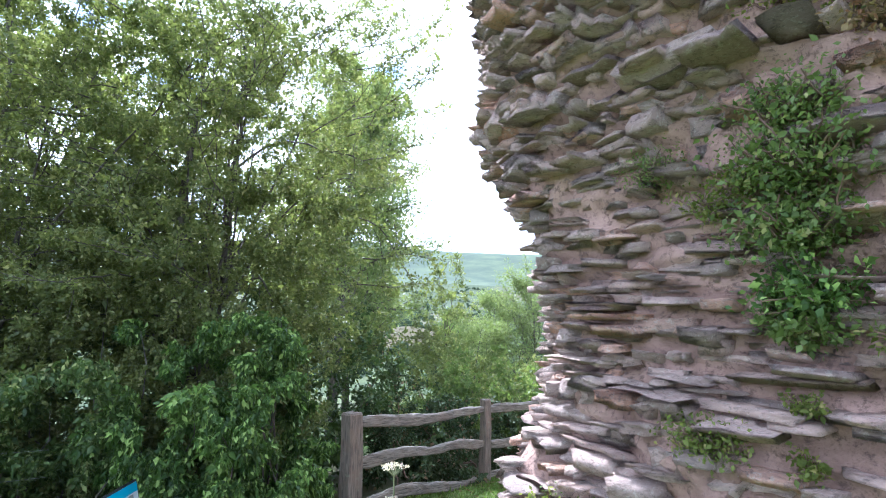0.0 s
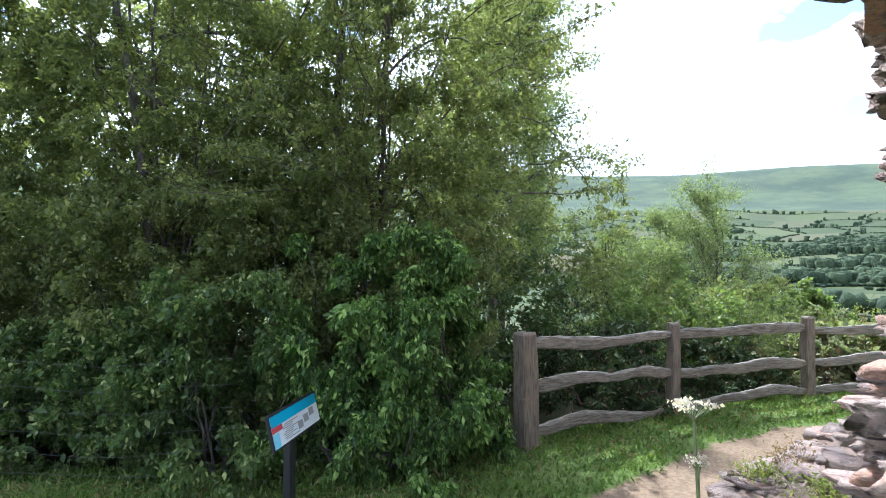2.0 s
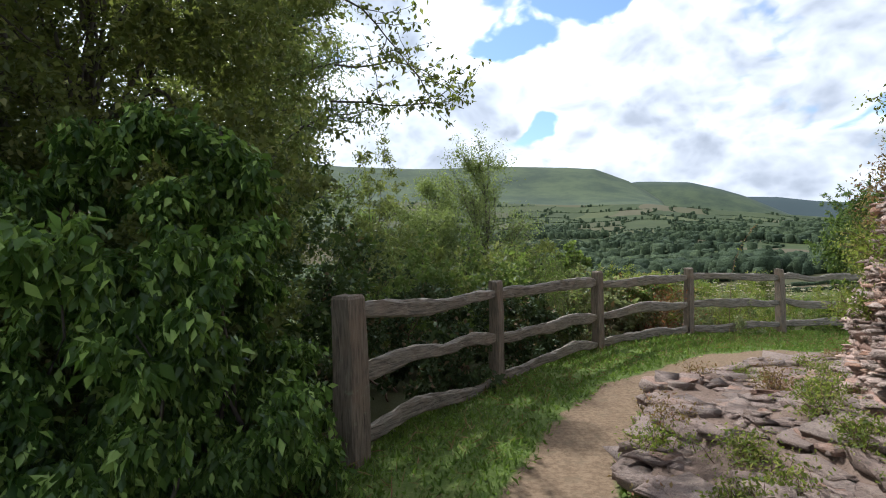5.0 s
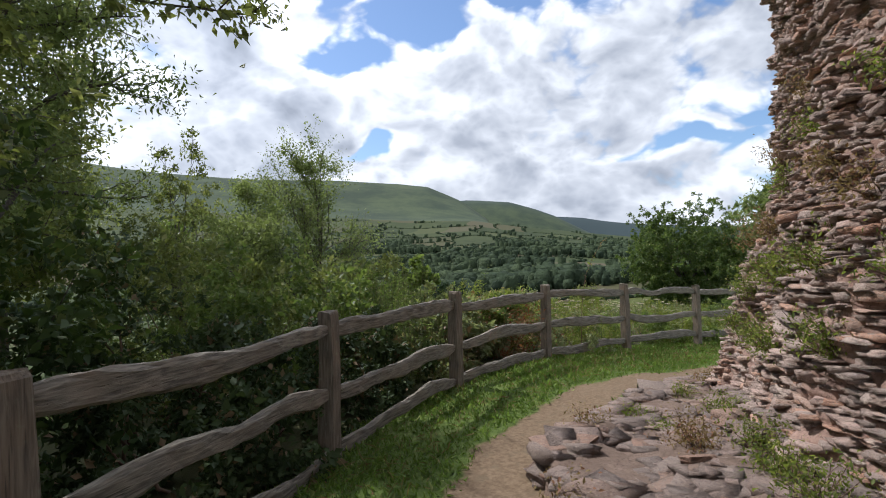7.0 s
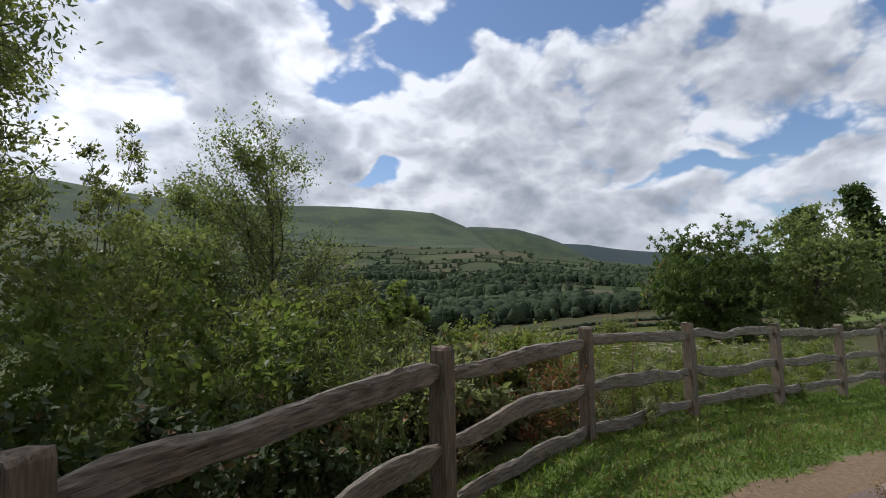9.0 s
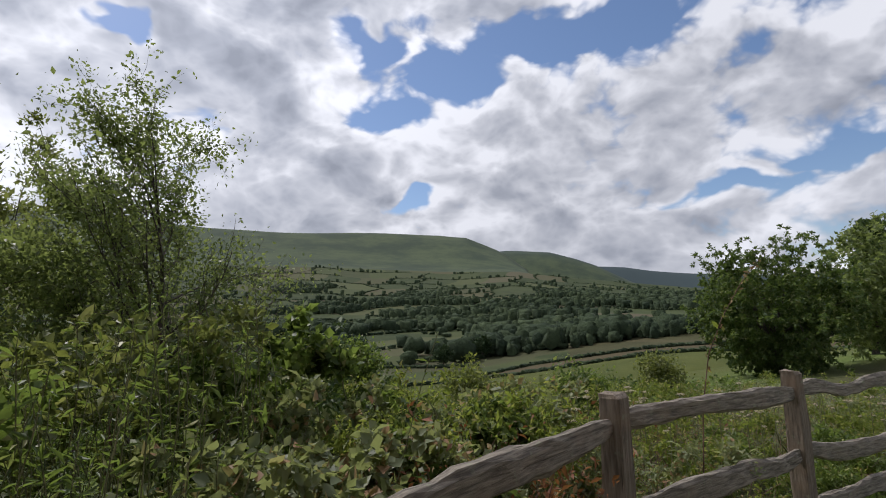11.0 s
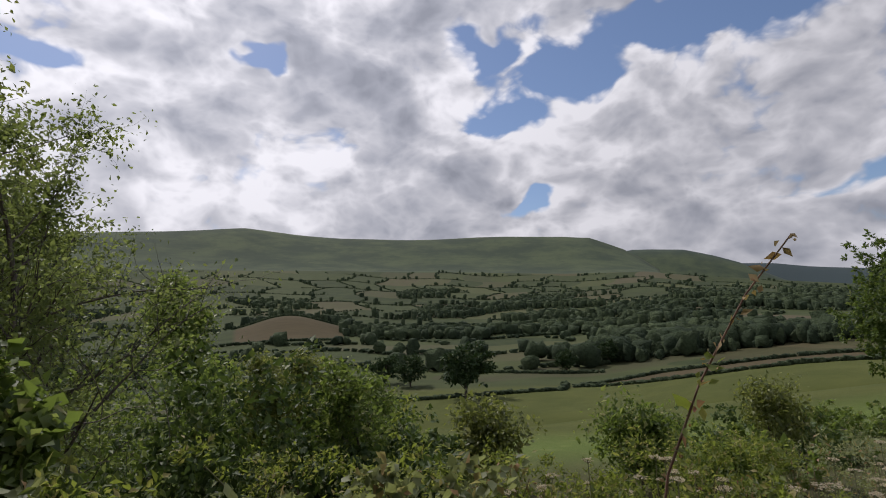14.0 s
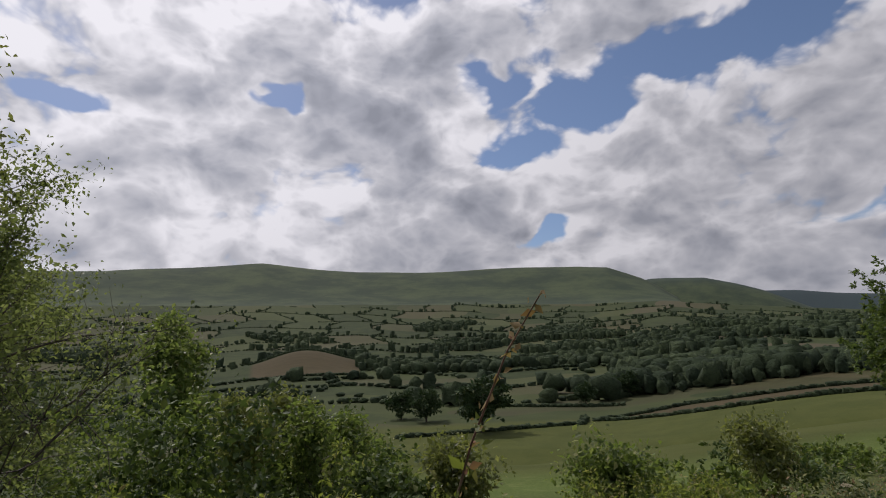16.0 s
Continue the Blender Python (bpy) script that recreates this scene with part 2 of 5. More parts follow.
def stone_material(name, island, paleness=1.0):
    m, n = material(name)
    pos = n.add("ShaderNodeNewGeometry").outputs["Position"]
    if island:
        r = n.add("ShaderNodeNewGeometry").outputs["Random Per Island"]
    else:
        r = n.add("ShaderNodeObjectInfo").outputs["Random"]
    p2 = n.vmath("ADD", pos, n.add("ShaderNodeCombineXYZ", {0: n.math("MULTIPLY", r, 23.0), 1: n.math("MULTIPLY", r, 7.0), 2: r}).outputs[0])
    layers = n.noise(n.vmath("MULTIPLY", p2, (1.0, 1.0, 2.2)), 24.0, 7.0, 0.75, 0.6)
    grain = n.noise(p2, 70.0, 4.0, 0.7)
    tone = n.ramp(r, [(0.0, (0.34, 0.26, 0.225)), (0.3, (0.48, 0.35, 0.295)), (0.55, (0.56, 0.39, 0.325)), (0.78, (0.53, 0.41, 0.345)), (0.94, (0.6, 0.325, 0.215)), (1.0, (0.64, 0.5, 0.42))])
    # below 1 the tone is mixed towards dark brown
    tone = n.mix(1.0 - paleness, tone, (0.12, 0.095, 0.08))
    col = n.mix(n.span(layers, 0.42, 0.7, 0.0, 0.38), tone, (0.2, 0.165, 0.15))
    lichen = n.span(n.noise(p2, 48.0, 6.0, 0.75), 0.54, 0.62)
    col = n.mix(n.math("MULTIPLY", lichen, 0.55 * paleness ** 1.5), col, (0.6, 0.53, 0.45))
    pits = n.span(n.noise(n.vmath("MULTIPLY", pos, (1.0, 1.0, 1.6)), 42.0, 6.0, 0.8), 0.52, 0.62)
    col = n.mix(n.math("MULTIPLY", pits, 0.58), col, (0.13, 0.1, 0.095))
    col = n.mix(n.span(n.noise(p2, 4.5, 3.0), 0.6, 0.75, 0.0, 0.22), col, (0.2, 0.18, 0.135))
    col = n.mix(n.math("MULTIPLY", n.span(grain, 0.5, 0.75), 0.28), col, (0.12, 0.1, 0.09))
    fine = n.noise(n.vmath("MULTIPLY", p2, (1.0, 1.0, 2.2)), 150.0, 4.0, 0.7)
    col = n.mix(n.math("MULTIPLY", n.span(fine, 0.52, 0.7), 0.35 * paleness ** 1.5), col, (0.62, 0.52, 0.46))
    h = n.math("ADD", n.math("ADD", n.math("MULTIPLY", layers, 0.9), n.math("MULTIPLY", grain, 0.35)), n.math("MULTIPLY", fine, 0.16))
    bump = n.add("ShaderNodeBump", {"Height": h, "Strength": 1.0, "Distance": 0.028}).outputs[0]
    finish(n, col, 0.9, bump, spec=0.2)
    return m


stone_piece = stone_material("sandstone", False)
stone_many = stone_material("sandstone_rubble", True)
# the same sandstone in a darker brown, for the footing
ledge_piece = stone_material("dark_sandstone", False, 0.44)
ledge_many = stone_material("dark_rubble", True, 0.44)


def earth_material(name, a, b, c):
    m, n = material(name)
    pos = n.add("ShaderNodeTexCoord").outputs["Object"]
    g1, g2 = n.noise(pos, 5.0, 6.0, 0.65), n.noise(pos, 45.0, 5.0, 0.7)
    col = n.mix(n.span(g1, 0.3, 0.7), a, b)
    col = n.mix(n.span(g2, 0.5, 0.66, 0.0, 0.75), col, c)
    col = n.mix(n.span(n.noise(pos, 17.0, 5.0, 0.7), 0.55, 0.7, 0.0, 0.5), col, [0.5 * (u + w) for u, w in zip(a, c)])
    h = n.math("ADD", n.math("MULTIPLY", g1, 0.6), n.math("MULTIPLY", g2, 0.5))
    bump = n.add("ShaderNodeBump", {"Height": h, "Strength": 1.0, "Distance": 0.03}).outputs[0]
    finish(n, col, 0.95, bump, spec=0.15)
    return m


mortar = earth_material("lime_mortar", (0.25, 0.16, 0.128), (0.42, 0.28, 0.225), (0.1, 0.068, 0.055))
rubble_earth = earth_material("rubble_earth", (0.15, 0.105, 0.082), (0.24, 0.172, 0.136), (0.09, 0.066, 0.052))


def plain_material(name, colour, rough, spec=0.5):
    m, n = material(name)
    pos = n.add("ShaderNodeTexCoord").outputs["Object"]
    g = n.noise(pos, 25.0, 4.0)
    finish(n, n.mix(n.math("MULTIPLY", g, 0.3), colour, [c * 0.6 for c in colour]), rough, spec=spec)
    return m


FIELD_STEP, FIELD_WIDE = 1.16, 10.5


def ground_material():
    m, n = material("ground")
    pos = n.add("ShaderNodeTexCoord").outputs["Object"]
    # grass close by
    g1, g2 = n.noise(pos, 2.2, 5.0), n.noise(pos, 28.0, 5.0, 0.7)
    grass = n.mix(n.span(g2, 0.3, 0.7), (0.06, 0.09, 0.02), (0.12, 0.16, 0.042))
    grass = n.mix(n.span(g1, 0.5, 0.75, 0.0, 0.6), grass, (0.18, 0.2, 0.07))
    dirt = n.mix(n.span(g2, 0.35, 0.7), (0.145, 0.1, 0.064), (0.235, 0.168, 0.11))
    dirt = n.mix(n.span(n.noise(pos, 9.0), 0.5, 0.7, 0.0, 0.6), dirt, (0.15, 0.115, 0.075))
    mask = n.add("ShaderNodeAttribute", attribute_name="worn").outputs["Fac"]
    worn = n.span(n.math("ADD", mask, n.math("MULTIPLY", n.math("SUBTRACT", g1, 0.5), 0.9)), 0.42, 0.6)
    near = n.mix(worn, grass, dirt)
    # soil under the thicket
    soil = n.add("ShaderNodeAttribute", attribute_name="thicket").outputs["Fac"]
    near = n.mix(soil, near, n.mix(g2, (0.035, 0.04, 0.018), (0.09, 0.085, 0.04)))
    # fields: rows and columns of a bent grid, a colour for each
    x = n.add("ShaderNodeSeparateXYZ", {0: n.vmath("SUBTRACT", pos, (4.0, 9.0, 0.0))})
    px, py = x.outputs[0], x.outputs[1]
    az = n.math("MULTIPLY", n.math("ARCTAN2", px, py), 57.29578)
    dist = n.math("SQRT", n.math("ADD", n.math("MULTIPLY", px, px), n.math("MULTIPLY", py, py)))
    v = n.math("ADD", n.math("DIVIDE", n.math("LOGARITHM", n.math("DIVIDE", dist, 480.0), 2.7182818), math.log(FIELD_STEP)), n.math("MULTIPLY", n.math("SINE", n.math("DIVIDE", az, 7.0)), 0.42))
    v = n.math("ADD", v, n.math("ADD", n.math("MULTIPLY", az, 0.022), n.math("MULTIPLY", n.math("SINE", n.math("MULTIPLY", az, 0.61)), 0.13)))
    row = n.math("FLOOR", v)
    width = n.math("MULTIPLY", n.math("POWER", FIELD_STEP, n.math("SUBTRACT", -0.5, row)), FIELD_WIDE)
    u = n.math("ADD", n.math("DIVIDE", az, width), n.math("MULTIPLY", n.math("SINE", n.math("MULTIPLY", row, 2.4)), 3.7))
    u = n.math("ADD", u, n.math("MULTIPLY", n.math("SINE", n.math("ADD", n.math("MULTIPLY", v, 2.3), n.math("MULTIPLY", row, 1.7))), 0.3))
    colm = n.math("FLOOR", u)
    cell = n.add("ShaderNodeTexWhiteNoise", {0: n.add("ShaderNodeCombineXYZ", {0: row, 1: colm, 2: 0.0}).outputs[0]}, noise_dimensions="3D").outputs[0]
    # field colours are kept dark, standing in for cloud shadow over the valley
    field = n.ramp(cell, [(0.0, (0.026, 0.037, 0.016)), (0.25, (0.034, 0.046, 0.019)), (0.45, (0.055, 0.066, 0.026)), (0.62, (0.03, 0.042, 0.018)), (0.76, (0.074, 0.066, 0.037)), (0.86, (0.062, 0.072, 0.03)), (0.95, (0.088, 0.072, 0.048)), (1.0, (0.042, 0.055, 0.022))])
    field = n.mix(n.span(n.noise(pos, 0.05, 6.0, 0.7), 0.35, 0.7, 0.0, 0.5), field, (0.065, 0.082, 0.03))
    dry = n.add("ShaderNodeAttribute", attribute_name="stubble").outputs["Fac"]
    straw = n.mix(n.span(n.noise(n.vmath("MULTIPLY", pos, (0.3, 1.5, 1.0)), 0.2, 5.0, 0.7), 0.3, 0.7), (0.058, 0.048, 0.025), (0.078, 0.062, 0.033))
    field = n.mix(dry, field, straw)
    lush = n.add("ShaderNodeAttribute", attribute_name="meadow").outputs["Fac"]
    field = n.mix(lush, field, n.mix(n.span(n.noise(pos, 0.12, 6.0, 0.7), 0.3, 0.7), (0.056, 0.068, 0.017), (0.078, 0.088, 0.024)))
    # moor on the hill
    moor = n.mix(n.span(n.noise(pos, 0.006, 8.0, 0.65), 0.35, 0.65), (0.042, 0.058, 0.04), (0.074, 0.094, 0.052))
    moor = n.mix(n.span(n.noise(pos, 0.03, 5.0, 0.7), 0.5, 0.7, 0.0, 0.5), moor, (0.048, 0.06, 0.042))
    # bluish colour on the farthest hills stands in for distance haze
    haze_tint = n.add("ShaderNodeAttribute", attribute_name="far_hill").outputs["Fac"]
    moor = n.mix(haze_tint, moor, (0.042, 0.058, 0.062))
    high = n.add("ShaderNodeAttribute", attribute_name="moor").outputs["Fac"]
    far = n.add("ShaderNodeAttribute", attribute_name="far").outputs["Fac"]
    rough_h = n.span(n.math("ADD", high, n.math("MULTIPLY", n.math("SUBTRACT", n.noise(pos, 0.012, 4.0), 0.5), 0.5)), 0.4, 0.6)
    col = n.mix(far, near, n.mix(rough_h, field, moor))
    bump = n.add("ShaderNodeBump", {"Height": g2, "Strength": 0.6, "Distance": 0.02}).outputs[0]
    finish(n, col, 0.95, bump, spec=0.1)
    return m


ground_mat = ground_material()


# ---- mesh helpers ----
def solid(name, V, F, mat, smooth=False):
    V, F = np.asarray(V, np.float32), np.asarray(F, np.int32)
    me = bpy.data.meshes.new(name)
    me.vertices.add(len(V))
    me.vertices.foreach_set("co", V.ravel())
    k = F.shape[1]
    me.loops.add(F.size)
    me.loops.foreach_set("vertex_index", F.ravel())
    me.polygons.add(len(F))
    me.polygons.foreach_set("loop_start", np.arange(0, F.size, k, dtype=np.int32))
    if smooth:
        me.polygons.foreach_set("use_smooth", np.ones(len(F), bool))
    me.update(calc_edges=True)
    me.materials.append(mat)
    return me


def join(pieces):
    V, F, at = [], [], 0
    for v, f in pieces:
        V.append(v)
        F.append(f + at)
        at += len(v)
    return np.concatenate(V), np.concatenate(F)


def part(name, me, parent=None, label="", m=None):
    ob = new(name, me)
    if parent is not None:
        ob.parent = parent
    if m is not None:
        ob.matrix_local = m
    if label:
        tagged(ob, label)
    return ob


def thing(name, label, category, group="", kind="", at=(0, 0, 0)):
    ob = new(name)
    ob.location = at
    return tagged(ob, label, category, group, kind)


def tube(pts, radii, k=5):
    pts, radii = np.asarray(pts, float), np.asarray(radii, float)
    d = np.gradient(pts, axis=0)
    d /= np.linalg.norm(d, axis=1, keepdims=True) + 1e-9
    ref = np.where(np.abs(d[:, 2:3]) > 0.9, [[1.0, 0, 0]], [[0, 0, 1.0]])
    a = np.cross(d, ref)
    a /= np.linalg.norm(a, axis=1, keepdims=True) + 1e-9
    b = np.cross(d, a)
    ang = np.linspace(0, 2 * np.pi, k, endpoint=False)
    ring = a[:, None] * np.cos(ang)[None, :, None] + b[:, None] * np.sin(ang)[None, :, None]
    V = (pts[:, None] + ring * radii[:, None, None]).reshape(-1, 3)
    n = len(pts)
    i, j = np.meshgrid(np.arange(n - 1), np.arange(k), indexing="ij")
    F = np.stack([i * k + j, i * k + (j + 1) % k, (i + 1) * k + (j + 1) % k, (i + 1) * k + j], -1).reshape(-1, 4)
    return V, F


def leaves(P, size, rng, width=0.55, droop=0.3, up=0.6, spread=0.35, aim=None, fold=0.25):
    """Folded diamond leaves, two triangles each, at the points P."""
    P = np.asarray(P, float)
    n = len(P)
    L = size * (1 + spread * rng.standard_normal(n)).clip(0.4, 1.8)
    d = rng.standard_normal((n, 3))
    d[:, 2] -= droop
    if aim is not None:
        d += aim
    d /= np.linalg.norm(d, axis=1, keepdims=True)
    nrm = rng.standard_normal((n, 3)) * 0.7
    nrm[:, 2] += up
    s = np.cross(d, nrm)
    s /= np.linalg.norm(s, axis=1, keepdims=True) + 1e-9
    nn = np.cross(s, d)
    L, W = L[:, None], (L * width / 2)[:, None]
    mid = P + d * L * 0.42 + nn * L * fold * 0.3
    V = np.stack([P, mid + s * W, P + d * L, mid - s * W], 1)
    V[:, 0] -= nn * L * fold * 0.2
    V[:, 2] -= nn * L * fold * 0.2
    i = np.arange(n)[:, None] * 4
    F = np.concatenate([i + [[0, 1, 2]], i + [[0, 2, 3]]], 1).reshape(-1, 3)
    return V.reshape(-1, 3), F


def wander(a, d, length, steps, rng, bend=0.12, lift=0.0):
    """A crooked way from a in direction d."""
    pts, d = [np.asarray(a, float)], np.asarray(d, float) / np.linalg.norm(d)
    for _ in range(steps):
        d = d + rng.standard_normal(3) * bend + np.array([0, 0, lift])
        d /= np.linalg.norm(d)
        pts.append(pts[-1] + d * length / steps)
    return np.array(pts)


def grow(rng, height, spread, boughs=14, twigs=6, start=0.2, lift=0.05, trunk_r=0.08, rise=0.5, stems=1, lean=0.1, shape=None):
    """Wood of a tree from the origin: tubes, and the points along its twigs."""
    wood, tips = [], []
    for s in range(stems):
        d0 = np.array([rng.normal() * lean, rng.normal() * lean, 1.0])
        if stems > 1:
            d0[:2] += 0.35 * np.array([math.cos(6.28 * s / stems), math.sin(6.28 * s / stems)])
        h = height * (1 if s == 0 else rng.uniform(0.6, 0.95))
        t = wander((0, 0, -0.1), d0, h, 10, rng, 0.07, 0.05)
        wood.append(tube(t, np.linspace(trunk_r, trunk_r * 0.18, 11), 7))
        tips.append(t[6:])
        for b in range(boughs):
            f = start + (1 - start) * (b + rng.uniform()) / boughs
            k = min(int(f * 10), 9)
            at = t[k] + (t[k + 1] - t[k]) * (f * 10 - k)
            a = rng.uniform(0, 6.28)
            reach = spread * (shape(f) if shape else (0.35 + 0.65 * math.sin(math.pi * min(1, 0.25 + 0.75 * f)))) * rng.uniform(0.7, 1.15)
            p = wander(at, (math.cos(a), math.sin(a), rise * rng.uniform(0.4, 1.5)), reach, 7, rng, 0.16, lift)
            r0 = trunk_r * (1 - 0.75 * f) * 0.55
            wood.append(tube(p, np.linspace(r0, r0 * 0.2, 8), 5))
            tips.append(p[3:])
            for w in range(twigs):
                j = rng.integers(2, 7)
                q = wander(p[j], p[j] - p[j - 1] + rng.standard_normal(3) * reach / 7 * 0.9, reach * rng.uniform(0.2, 0.5), 5, rng, 0.25, lift)
                wood.append(tube(q, np.linspace(r0 * 0.3, r0 * 0.08, 6), 3))
                tips.append(q)
    return wood, np.concatenate(tips)


def around(P, count, radius, rng, flat=0.8):
    """count points scattered about the points P."""
    q = P[rng.integers(0, len(P), count)] + rng.standard_normal((count, 3)) * radius * np.array([1, 1, flat])
    return q


def tree(name, label, category, at, rng, leaf_mat, n_leaves, leaf, scatter, group="", wood_mat=None, width=0.55, **kw):
    ob = thing(name, label, category, group, at=at)
    wood, tips = grow(rng, **kw)
    quads = join(wood)
    part("trunk", solid("trunk", *quads, wood_mat or bark, True), ob)
    part("crown", solid("crown", *leaves(around(tips, n_leaves, scatter, rng), leaf, rng, width), leaf_mat), ob)
    return ob


# ---- the lie of the land ----
FENCE_X = [-0.95, 0.49, 2.29, 4.36, 6.62, 8.95, 11.25, 13.55, 15.85]
FENCE_Y = [6.75, 8.62, 10.14, 11.26, 11.95, 12.36, 12.72, 13.20, 13.80]
LINE_X = [-90, -14, -7, -4, -2] + FENCE_X + [30, 120]
LINE_Y = [-30, 0.5, 3.6, 4.8, 5.6] + FENCE_Y + [17.5, 36]


def beyond(x, y):
    return (y - np.interp(x, LINE_X, LINE_Y)) * 0.78


def land(x, y):
    x, y = np.asarray(x, float), np.asarray(y, float)
    terrace = 0.5 * (1 - S((y + 1.2) / 6.0)) - 0.08 * np.clip(x - 3.6, 0, 9)
    d = beyond(x, y)
    r = np.hypot(x - 4, y - 9)
    az = np.degrees(np.arctan2(x - 4, y - 9))
    e = np.clip(d, 0, None)
    slope = terrace - 0.07 * e - 0.0048 * e * e
    # the valley floor and its far side, by the angle at which each distance is seen from the terrace
    foot = np.interp(az, [-60, -24, -14, -3, 9, 21, 29, 37.5, 48, 60, 80], [6.2, 6.2, 6.2, 6.0, 5.6, 4.7, 4.5, 3.3, 1.7, 1.2, 1.0])
    tilt = np.interp(r, [0, 60, 110, 140, 165, 230, 330, 480, 700, 1000, 1400, 1750], [-17, -17, -9.2, -7.3, -6.4, -4.2, -2.2, -0.4, 1.4, 3.0, 4.4, 5.4])
    tilt = tilt + (foot - 5.4) * S((r - 250) / 1500)
    valley = 1.5 + np.clip(r, 60, 1750) * np.tan(np.radians(tilt))
    valley = valley + 15 * np.exp(-((r - 495) / 62) ** 2 - ((az + 8.2) / 4.6) ** 2)
    valley = valley + 7.6 * S((az - 20) / 28) * S((r - 70) / 60) * (1 - S((r - 215) / 120)) * S((110 - az) / 40)
    # the long ridge, and two hills behind its end
    crest = np.interp(az, [-70, -40, -26.5, -18.3, -12.7, -8.7, -2.8, 3.1, 9.1, 15, 21, 23.9, 25.6, 27.2, 28.8, 31, 36, 40], [8.8, 9.1, 9.4, 10.1, 10.45, 10.1, 9.55, 9.3, 9.2, 9.05, 8.85, 8.5, 7.7, 6.9, 5.8, 4.0, 1.5, 0])
    rise = S((r - 1750) / 950)
    ridge = 1.5 + np.clip(r, 1750, 2700) * np.tan(np.radians(foot + (crest - foot) * rise))
    ridge = ridge * (1 - 0.7 * S((r - 2750) / 900))
    crest2 = np.interp(az, [8, 18, 24, 28, 29.5, 32.8, 35.5, 37.6, 40, 43, 46], [3, 5.4, 6.4, 6.8, 6.7, 6.35, 5.5, 4.7, 3.4, 1.8, 0])
    hill2 = np.tan(np.radians(crest2)) * 3500 * S((r - 2600) / 900) * (1 - 0.8 * S((r - 3550) / 600))
    crest3 = np.interp(az, [20, 30, 36, 40.3, 42.9, 46.7, 51, 60, 80, 100], [2, 3.6, 4.6, 4.3, 3.85, 3.3, 2.9, 2.5, 2.0, 1.0])
    hill3 = np.tan(np.radians(crest3)) * 4500 * S((r - 3300) / 1150)
    plain = 1.5 + 1750 * np.tan(np.radians(foot)) * (1 - S((r - 1900) / 900))
    out = np.maximum(np.where(crest > foot, ridge, plain), np.maximum(hill2 * (r > 2500), hill3 * (r > 3200)))
    low = np.where(r < 1750, valley, out)
    down = np.where(d > 0, np.maximum(slope, low), terrace - 0.012 * np.clip(r - 25, 0, None))
    return down


PATH_X = [-2.6, -1.4, -0.75, 0.1, 0.55, 1.0, 1.66, 2.35, 3.5, 4.6, 6.4, 8.0, 11.0, 15.0]
PATH_Y = [0.4, 3.0, 4.5, 5.85, 6.55, 7.28, 8.0, 8.5, 9.17, 9.47, 9.8, 9.95, 10.4, 11.4]


def path_gap(x, y):
    """Distance to the middle of the trodden path."""
    best = np.full(np.shape(x), 99.0)
    for a in range(len(PATH_X) - 1):
        p, q = np.array([PATH_X[a], PATH_Y[a]]), np.array([PATH_X[a + 1], PATH_Y[a + 1]])
        w = q - p
        t = np.clip(((x - p[0]) * w[0] + (y - p[1]) * w[1]) / (w @ w), 0, 1)
        best = np.minimum(best, np.hypot(x - p[0] - t * w[0], y - p[1] - t * w[1]))
    return best


def stubble(x, y):
    """Where the dry, pale fields lie."""
    r, az = np.hypot(x - 4, y - 9), np.degrees(np.arctan2(x - 4, y - 9))
    lo, hi = np.interp(az, [21, 30, 38.5, 47, 60], [153, 147, 146, 146, 146]), np.interp(az, [21, 30, 38.5, 47, 60], [154, 172, 178, 184, 190])
    right = (r > lo) & (r < hi) & (az > 21) & (az < 66)
    right2 = (r > hi + 4) & (r < hi + 45) & (az > 34) & (az < 66)
    left = (r > 408) & (r < 500) & (az > -13.6) & (az < -2.8)
    return np.where(right | left, 1.0, np.where(right2, 0.5, 0.0))


